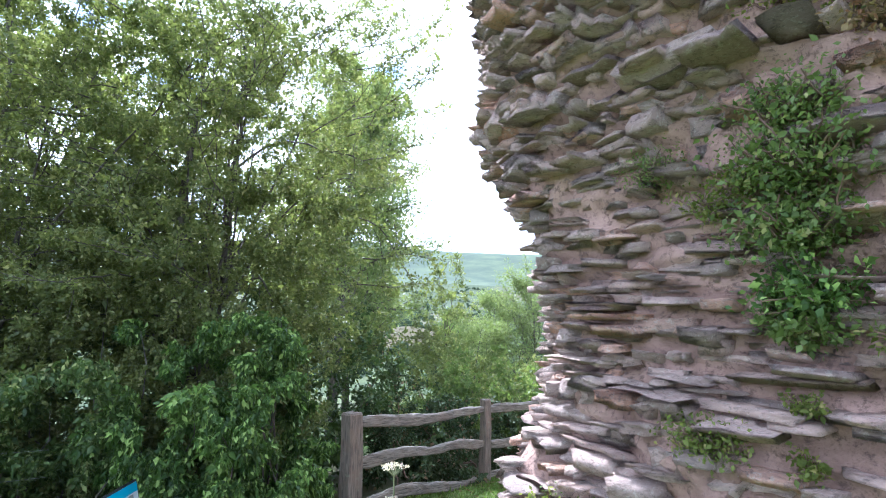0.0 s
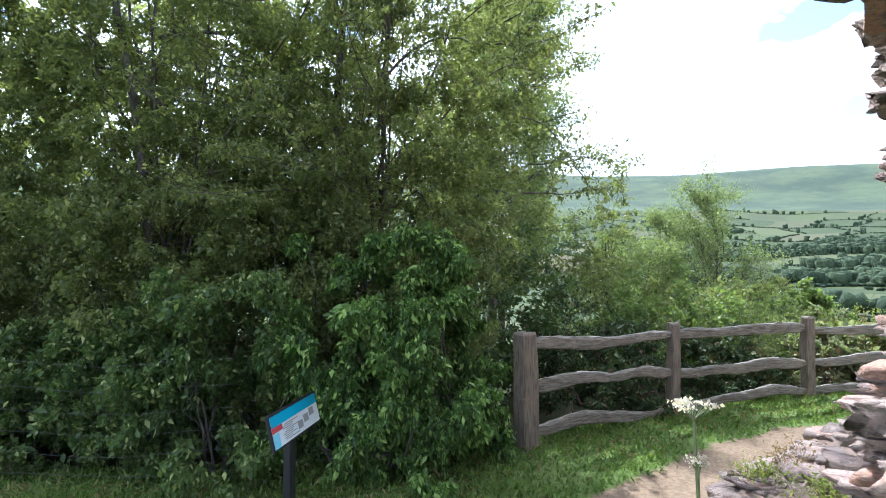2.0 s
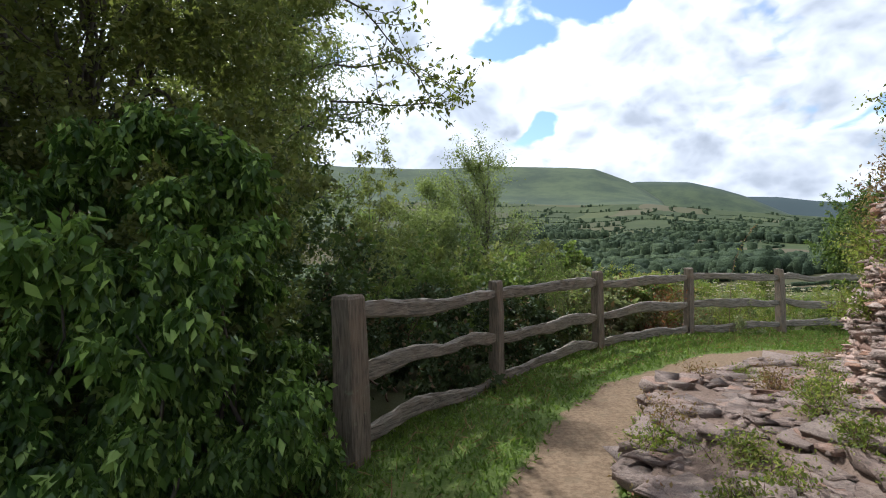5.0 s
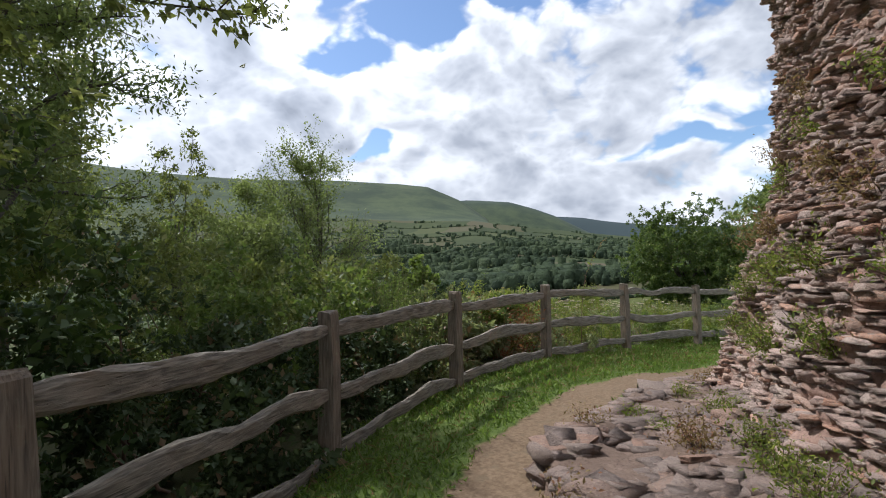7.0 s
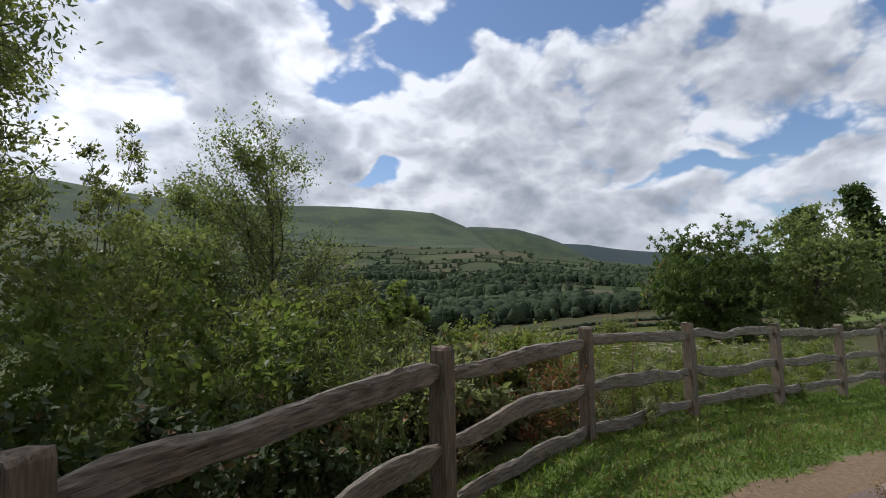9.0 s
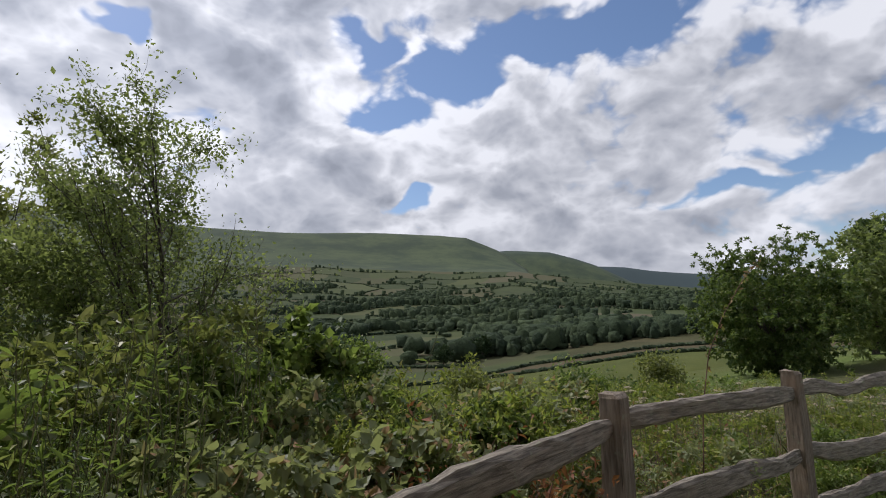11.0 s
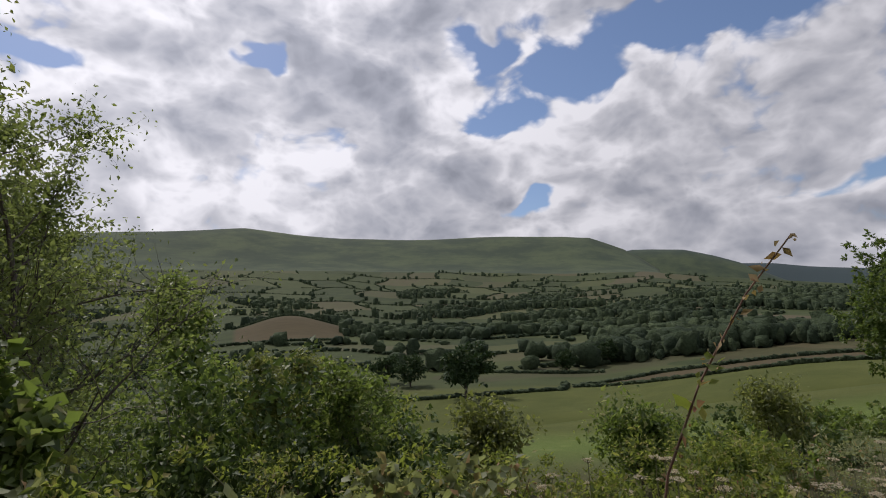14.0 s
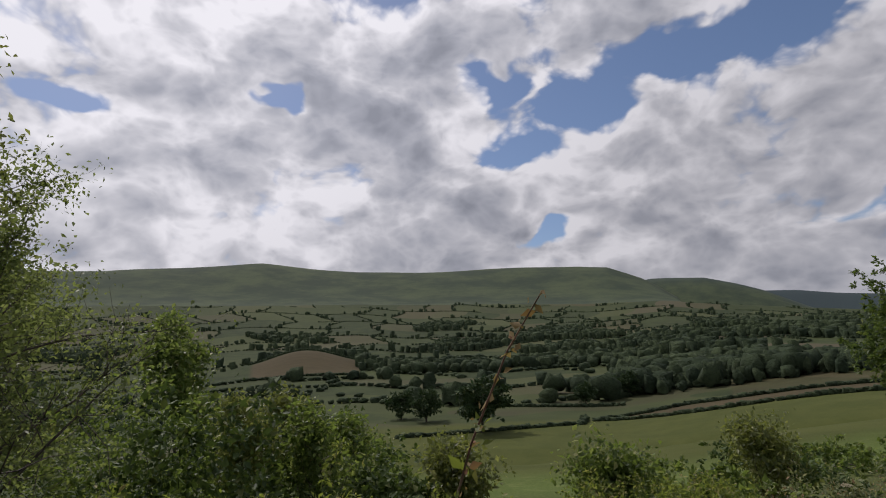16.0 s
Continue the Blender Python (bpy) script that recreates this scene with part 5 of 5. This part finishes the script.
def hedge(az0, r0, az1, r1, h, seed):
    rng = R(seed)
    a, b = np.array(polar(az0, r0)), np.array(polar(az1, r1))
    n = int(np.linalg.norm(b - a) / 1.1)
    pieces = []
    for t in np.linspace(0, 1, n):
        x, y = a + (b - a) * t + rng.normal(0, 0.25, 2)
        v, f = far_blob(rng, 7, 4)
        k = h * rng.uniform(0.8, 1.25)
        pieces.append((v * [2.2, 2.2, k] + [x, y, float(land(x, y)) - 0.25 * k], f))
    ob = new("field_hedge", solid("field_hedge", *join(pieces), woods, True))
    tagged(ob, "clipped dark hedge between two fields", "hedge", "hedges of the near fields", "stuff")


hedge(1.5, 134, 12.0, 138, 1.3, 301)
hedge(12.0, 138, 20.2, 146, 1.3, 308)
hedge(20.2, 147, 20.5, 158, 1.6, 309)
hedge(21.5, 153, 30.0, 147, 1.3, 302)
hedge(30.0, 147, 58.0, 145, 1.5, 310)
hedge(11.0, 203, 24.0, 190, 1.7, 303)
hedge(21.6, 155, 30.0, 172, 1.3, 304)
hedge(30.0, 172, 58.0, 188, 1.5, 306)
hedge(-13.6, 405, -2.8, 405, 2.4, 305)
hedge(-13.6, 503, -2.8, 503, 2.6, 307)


# ---- grass ----
def make_grass():
    rng = R(77)
    n = 185000
    x = rng.uniform(-6.5, 16.0, n)
    y = np.interp(x, LINE_X, LINE_Y) + 0.35 - rng.uniform(0, 1, n) ** 1.3 * 4.6
    g = path_gap(x, y)
    keep = (rng.uniform(size=n) < S((g - 0.2) / 0.22) * (0.35 + 0.65 * (y > 4))) & (foot_gap(x, y) < -0.02)
    keep &= np.hypot(x + 2.6, y - 3.3) > 0.7 * rng.uniform(0.6, 1.3, n)
    x, y = x[keep], y[keep]
    P = np.stack([x, y, land(x, y)], 1)
    aim = np.zeros_like(P)
    aim[:, 2] = 0.9
    size = 0.046
    V, F = leaves(P, size, rng, 0.13, 0.0, 0.1, 0.4, aim=aim, fold=0.5)
    tagged(new("grass", solid("grass", V, F, grass_blades)), "short mown green grass with clippings beside the fence", "grass", kind="stuff")


make_grass()


# ---- plants on the wall and its footing ----
def tuft(name, label, category, at, rng, leaf_mat, n, reach, height, leaf, width=0.5, group="", out=(0, 0, 0)):
    ob = thing(name, label, category, group, at=at)
    wood, P = [], []
    for _ in range(max(5, n // 40)):
        d = np.array([rng.normal() * 0.5, rng.normal() * 0.5, 1.0]) + np.array(out)
        p = wander((rng.normal() * reach * 0.3, rng.normal() * reach * 0.3, -0.03), d, height * rng.uniform(0.6, 1.1), 6, rng, 0.2)
        wood.append(tube(p, np.linspace(0.004, 0.0015, 7), 3))
        P.append(p[1:])
    tagged(part("stem", solid("stem", *join(wood), stem_brown, True), ob), kind="stuff")
    P = np.concatenate(P)
    part("foliage", solid("foliage", *leaves(around(P, n, reach * 0.3, rng), leaf, rng, width), leaf_mat), ob)
    return ob


def on_wall(s, z, off=0.03):
    q, n, t = wall_at(np.array(float(s)), np.array(float(z)))
    return (float(q[0] + n[0] * off), float(q[1] + n[1] * off), z), n


# plants rooted in the front face: x, height, leaves, reach, length of the shoots, leaf size
for k, (x, z, n, reach, hgt, leaf, mat) in enumerate([(1.16, 2.44, 500, 0.1, 0.14, 0.028, leaf_sapling), (1.15, 2.3, 900, 0.13, 0.18, 0.03, leaf_sapling), (1.14, 2.16, 900, 0.12, 0.18, 0.032, leaf_sapling), (1.13, 2.02, 700, 0.1, 0.15, 0.034, leaf_ivy), (1.12, 1.95, 350, 0.08, 0.1, 0.034, leaf_sapling), (1.06, 2.3, 260, 0.08, 0.13, 0.022, leaf_herb), (0.9, 2.4, 600, 0.1, 0.1, 0.017, leaf_sapling), (1.0, 2.27, 160, 0.07, 0.12, 0.025, leaf_herb), (1.0, 1.68, 420, 0.09, 0.11, 0.022, leaf_herb), (1.12, 1.78, 90, 0.03, 0.07, 0.026, leaf_herb), (1.13, 1.66, 110, 0.035, 0.09, 0.026, leaf_herb), (1.3, 2.6, 420, 0.12, 0.14, 0.028, leaf_dry), (1.17, 2.72, 300, 0.1, 0.12, 0.025, leaf_herb), (1.27, 2.66, 300, 0.1, 0.12, 0.025, leaf_herb), (1.25, 1.93, 160, 0.06, 0.1, 0.028, leaf_herb), (0.68, 1.22, 500, 0.13, 0.2, 0.026, leaf_sapling), (0.72, 1.38, 260, 0.06, 0.16, 0.026, leaf_herb), (0.85, 1.3, 700, 0.12, 0.22, 0.026, leaf_sapling), (0.95, 1.3, 500, 0.12, 0.18, 0.026, leaf_ivy), (1.04, 1.22, 300, 0.1, 0.18, 0.026, leaf_herb)]):
    s_along = float(np.interp(-x, [-4.0, -2.6, -1.75, -1.2, -0.86, -0.66], [0, 1.43, 2.44, 3.24, 3.78, 4.15]))
    at, nrm = on_wall(s_along, z, 0.0)
    tuft("wall_plant", "green weeds rooted between the wall stones", "plant", at, R(400 + k), mat, int(n * 2.4), reach * 0.9, hgt * 0.8, leaf * 0.5, 0.62, "plants growing on the wall", (nrm[0] * 0.45, nrm[1] * 0.45, -0.6))
# and in the long face
for k, (s_along, z, n, mat) in enumerate([(7.6, 1.3, 500, leaf_herb), (8.3, 0.9, 600, leaf_herb), (8.9, 1.9, 420, leaf_dry), (9.3, 1.2, 600, leaf_herb), (9.8, 0.75, 500, leaf_herb), (10.3, 1.6, 500, leaf_dry), (10.7, 1.05, 500, leaf_herb), (9.6, 2.3, 400, leaf_herb), (10.9, 2.3, 300, leaf_dry), (8.1, 1.7, 300, leaf_dry), (11.2, 1.5, 300, leaf_dry), (8.6, 1.35, 500, leaf_herb), (9.1, 0.75, 600, leaf_herb), (10.0, 1.25, 500, leaf_herb), (10.5, 2.0, 400, leaf_herb), (9.9, 2.7, 300, leaf_dry), (7.9, 2.2, 300, leaf_herb), (10.8, 0.7, 500, leaf_herb)]):
    at, nrm = on_wall(s_along, z, 0.02)
    tuft("wall_plant", "yellowing weeds rooted in the sunlit wall", "plant", at, R(430 + k), mat, int(n * 1.2), 0.15, 0.26, 0.026, 0.45, "plants growing on the wall", (nrm[0] * 0.8, nrm[1] * 0.8, 0))
# weeds on the rocky footing
for k, (x, y, n, hgt, mat) in enumerate([(2.75, 6.9, 700, 0.3, leaf_herb), (1.3, 5.9, 900, 0.24, leaf_herb), (1.75, 5.6, 1200, 0.28, leaf_herb), (3.4, 7.6, 500, 0.26, leaf_herb), (3.0, 8.2, 260, 0.16, leaf_herb), (1.4, 7.1, 260, 0.24, leaf_dry), (2.4, 8.0, 300, 0.2, leaf_dry), (2.85, 7.75, 260, 0.12, leaf_herb), (2.55, 7.2, 700, 0.34, leaf_dry), (4.0, 8.5, 400, 0.2, leaf_herb), (4.7, 8.8, 400, 0.24, leaf_dry), (0.9, 5.4, 700, 0.2, leaf_herb), (0.62, 5.7, 400, 0.22, leaf_dry), (0.95, 6.25, 600, 0.22, leaf_herb), (0.6, 4.9, 400, 0.26, leaf_dry), (1.2, 6.5, 400, 0.2, leaf_dry), (1.55, 5.1, 800, 0.26, leaf_herb), (0.7, 6.1, 260, 0.2, leaf_dry), (5.2, 9.1, 260, 0.2, leaf_dry), (2.25, 6.45, 900, 0.3, leaf_herb), (1.95, 6.1, 800, 0.34, leaf_herb), (0.55, 4.1, 600, 0.3, leaf_herb), (0.75, 4.6, 700, 0.3, leaf_herb), (0.5, 5.2, 500, 0.24, leaf_dry), (0.95, 4.95, 700, 0.28, leaf_herb), (1.2, 5.5, 600, 0.26, leaf_herb)]):
    tuft("weed_tuft", "low yellow-green weeds growing out of the rubble", "weeds", (x, y, float(footing(x, y))), R(460 + k), mat, int(n * 1.3), 0.17, hgt * 0.75, 0.024, 0.45, "weeds on the rubble")


# ---- hogweed with a white flower head ----
def umbel(rng, rays, spread, rise, floret, per):
    """The rays and florets of one flat flower head from the origin upwards."""
    wood, P = [], []
    for _ in range(rays):
        a, f = rng.uniform(0, 6.28), math.sqrt(rng.uniform(0.05, 1))
        tip = np.array([math.cos(a) * f * spread, math.sin(a) * f * spread, rise + 0.012 * (1 - f)])
        wood.append(tube(np.linspace([0, 0, 0], tip, 4), np.linspace(0.0018, 0.0009, 4), 3))
        P.append(tip + rng.standard_normal((per, 3)) * [0.006, 0.006, 0.003])
    P = np.concatenate(P)
    return join(wood), leaves(P, floret, rng, 0.9, -1.5, 1.0)


def hogweed(at, height, rng, heads, label, group=""):
    ob = thing("hogweed", label, "flower", group, at=at)
    stalk = wander((0, 0, -0.05), (rng.normal() * 0.02, rng.normal() * 0.02, 1), height, 8, rng, 0.012)
    part("stalk", solid("stalk", *tube(stalk, np.linspace(0.005, 0.0028, 9), 6), stem_green, True), ob)
    for k in range(heads):
        tip = stalk[-1] if k == 0 else stalk[-2 - (k % 3)] + np.array([rng.normal() * 0.05, rng.normal() * 0.05, rng.uniform(0.05, 0.1)])
        if k:
            part("side_stalk", solid("side_stalk", *tube(np.linspace(stalk[-2 - (k % 3)], tip, 4), np.linspace(0.004, 0.002, 4), 4), stem_green, True), ob)
        big = k == 0
        w, fl = umbel(rng, 18 if big else 7, 0.045 if big else 0.012, 0.022 if big else 0.018, 0.006, 11)
        head = part("flower_head", solid("flower_head", *fl, petal), ob, "flat white flower head", m=Matrix.Translation(tip))
        part("ray", solid("ray", *w, stem_green, True), head)
    return ob


hogweed((0.19, 2.65, float(land(0.19, 2.65))), 1.52 - float(land(0.19, 2.65)), R(501), 4, "tall hogweed stalk with flat white flower heads")
rng_u = R(520)
for k in range(64):
    x = rng_u.uniform(5.2, 9.5)
    y = float(np.interp(x, LINE_X, LINE_Y)) + rng_u.uniform(0.35, 2.4)
    g = float(land(x, y))
    hogweed((x, y, g), rng_u.uniform(0.75, 1.0), R(530 + k), 2, "pale flower heads on a thin dry stalk behind the fence", "flowering stalks behind the fence")


# ---- one long bramble shoot above the fence ----
def bramble_shoot():
    rng = R(600)
    x, y = 5.52, 11.86
    g = float(land(x, y))
    ob = thing("bramble_shoot", "single arching reddish bramble shoot with few leaves", "plant", at=(x, y, g))
    p = np.array([(0, 0, -0.05), (0.02, 0, 0.5), (0.05, -0.02, 0.95), (0.1, -0.06, 1.3), (0.17, -0.14, 1.55), (0.26, -0.24, 1.78), (0.34, -0.32, 1.92)])
    p = np.stack([np.interp(np.linspace(0, 6, 25), np.arange(7), p[:, k]) for k in range(3)], 1)
    part("stem", solid("stem", *tube(p, np.linspace(0.006, 0.002, 25), 5), stem_brown, True), ob)
    q = np.repeat(p[10:], 3, 0) + rng.standard_normal((45, 3)) * 0.008
    part("foliage", solid("foliage", *leaves(q, 0.026, rng, 0.55, 0.2, 0.6), leaf_dry), ob)
    q = p[rng.integers(8, 18, 16)] + rng.standard_normal((16, 3)) * 0.012
    tagged(part("leaf_spray", solid("leaf_spray", *leaves(q, 0.034, rng, 0.6, 0.2, 0.8), leaf_herb), ob), kind="stuff")


bramble_shoot()


# ---- information panel ----
def box(w, d, h, bevel=0.004):
    bm = bmesh.new()
    bmesh.ops.create_cube(bm, size=1)
    for v in bm.verts:
        v.co = (v.co.x * w, v.co.y * d, v.co.z * h)
    bmesh.ops.bevel(bm, geom=bm.edges, offset=bevel, segments=2, affect="EDGES")
    return bm


def bm_mesh(name, bm, mat):
    me = bpy.data.meshes.new(name)
    bm.to_mesh(me)
    bm.free()
    me.materials.append(mat)
    return me


def quad(name, x0, x1, y0, y1, z, mat):
    return solid(name, [(x0, y0, z), (x1, y0, z), (x1, y1, z), (x0, y1, z)], [(0, 1, 2, 3)], mat)


def make_panel():
    black = plain_material("black_steel", (0.012, 0.012, 0.014), 0.45)
    blue = plain_material("panel_blue", (0.03, 0.36, 0.55), 0.35)
    pale = plain_material("panel_white", (0.72, 0.75, 0.76), 0.35)
    red = plain_material("panel_red", (0.5, 0.05, 0.06), 0.4)
    sky_c = plain_material("panel_light_blue", (0.25, 0.62, 0.78), 0.35)
    ink = plain_material("panel_print", (0.3, 0.3, 0.28), 0.5)
    W, H = 0.66, 0.19
    a, b = Vector((-2.0, 4.2, 0)), Vector((-2.12, 4.86, 0))
    mid = (a + b) / 2
    g = float(land(mid.x, mid.y))
    ob = thing("information_panel", "tilted blue and white information panel on a black steel post", "sign", at=(mid.x + 0.06, mid.y, g))
    part("post", bm_mesh("post", box(0.06, 0.06, 0.9, 0.006), black), ob, m=pose(-0.08, 0, 0.29))
    yaw = math.degrees(math.atan2(b.y - a.y, b.x - a.x))
    board = part("board", bm_mesh("board", box(W + 0.03, H + 0.03, 0.018, 0.004), black), ob, "black steel tray", m=pose(-0.04, 0, 0.765 - g, 0, 0, yaw) @ pose(0, 0, 0, 76, 0, 0))
    z = 0.0105
    part("sheet", quad("sheet", -W / 2, W / 2, -H / 2, H / 2, z, pale), board, "white printed panel")
    part("band", quad("band", -W / 2, W / 2, H * 0.16, H / 2, z + 0.001, blue), board, "bright blue heading band")
    part("box", quad("box", -W / 2, -W * 0.3, -H * 0.02, H * 0.16, z + 0.002, red), board, "small red caption box")
    part("corner", quad("corner", -W / 2, -W * 0.38, -H / 2, -H * 0.05, z + 0.001, sky_c), board, "light blue corner")
    rng = R(611)
    for i in range(9):
        y = -H * 0.42 + i * H * 0.06
        x0 = -W * 0.32 + rng.uniform(0, 0.05)
        part("bar", quad("bar", x0, x0 + rng.uniform(0.1, 0.2), y, y + 0.006, z + 0.002, ink), board)
    for i in range(3):
        x0 = 0.0 + i * 0.09
        part("picture", quad("picture", x0, x0 + 0.075, -H * 0.36 + 0.02 * i, -H * 0.1 + 0.02 * i, z + 0.002, ink), board)


make_panel()


# ---- stock wire and a leaning pole at the foot of the hedge ----
def wire_fence():
    steel = plain_material("galvanised_wire", (0.1, 0.1, 0.1), 0.6)
    ob = thing("wire_fence", "sagging galvanised stock wire in front of the hedge", "fence", at=(0, 0, 0))
    rng = R(620)
    a, b = np.array([-8.5, 2.75]), np.array([-2.9, 4.95])
    for z in (0.18, 0.34, 0.5, 0.66, 0.84, 1.04):
        t = np.linspace(0, 1, 30)
        p = a + (b - a) * t[:, None]
        zz = land(p[:, 0], p[:, 1]) + z - 0.05 * np.sin(t * math.pi * 3) ** 2 + rng.normal(0, 0.006, 30)
        part("wire", solid("wire", *tube(np.stack([p[:, 0], p[:, 1], zz], 1), np.full(30, 0.0011), 4), steel, True), ob)
    for t in np.arange(0.02, 0.99, 0.028):
        p = a + (b - a) * t
        g = float(land(*p))
        part("upright_wire", solid("upright_wire", *tube([(p[0], p[1], g + 0.15), (p[0], p[1], g + 0.5), (p[0], p[1], g + 0.82)], [0.0008] * 3, 4), steel, True), ob)


wire_fence()


def leaning_pole():
    rng = R(630)
    ob = thing("leaning_pole", "weathered brown wooden pole leaning at the hedge", "pole", at=(-4.93, 4.63, float(land(-4.93, 4.63))))
    p = wander((0.05, 0.08, -0.02), (-0.42, -0.5, 0.62), 0.98, 8, rng, 0.02)
    part("pole", solid("pole", *tube(p, np.linspace(0.04, 0.032, 9), 9), bark_material("pole_wood", (0.10, 0.06, 0.04), (0.22, 0.15, 0.1)), True), ob)


leaning_pole()


# ---- grass tufts and clippings along the path ----
def clippings():
    rng = R(640)
    n = 5000
    x = rng.uniform(-5, 9, n)
    y = np.interp(x, LINE_X, LINE_Y) - rng.uniform(0.1, 2.6, n)
    keep = (foot_gap(x, y) < 0) & (path_gap(x, y) > 0.45)
    x, y = x[keep], y[keep]
    P = np.stack([x, y, land(x, y) + 0.03], 1)
    tagged(new("cut_grass", solid("cut_grass", *leaves(P, 0.09, rng, 0.07, 0.0, 1.0, fold=0.1), leaf_dry)), "dry grass cuttings strewn over the lawn", "grass", kind="stuff")


clippings()


# ---- dry docks and dead stems in the thicket ----
for k, (x, y, h, n) in enumerate([(4.0, 11.75, 1.1, 900), (4.15, 11.85, 1.05, 800), (3.75, 11.65, 0.85, 400)]):
    tuft("dock_plant", "withered rusty brown dock standing among the brambles", "weeds", ground_at(x, y), R(700 + k), leaf_rust, n, 0.22, h, 0.05, 0.4, "withered docks")
rng_d = R(720)
for k in range(40):
    x = rng_d.uniform(2.2, 9.0)
    y = float(np.interp(x, LINE_X, LINE_Y)) + rng_d.uniform(0.5, 2.6)
    tuft("dry_stem", "bare brown dead stems among the weeds", "weeds", ground_at(x, y), R(740 + k), leaf_dry, 90, 0.25, rng_d.uniform(0.8, 1.15), 0.035, 0.3, "dead stems in the thicket")
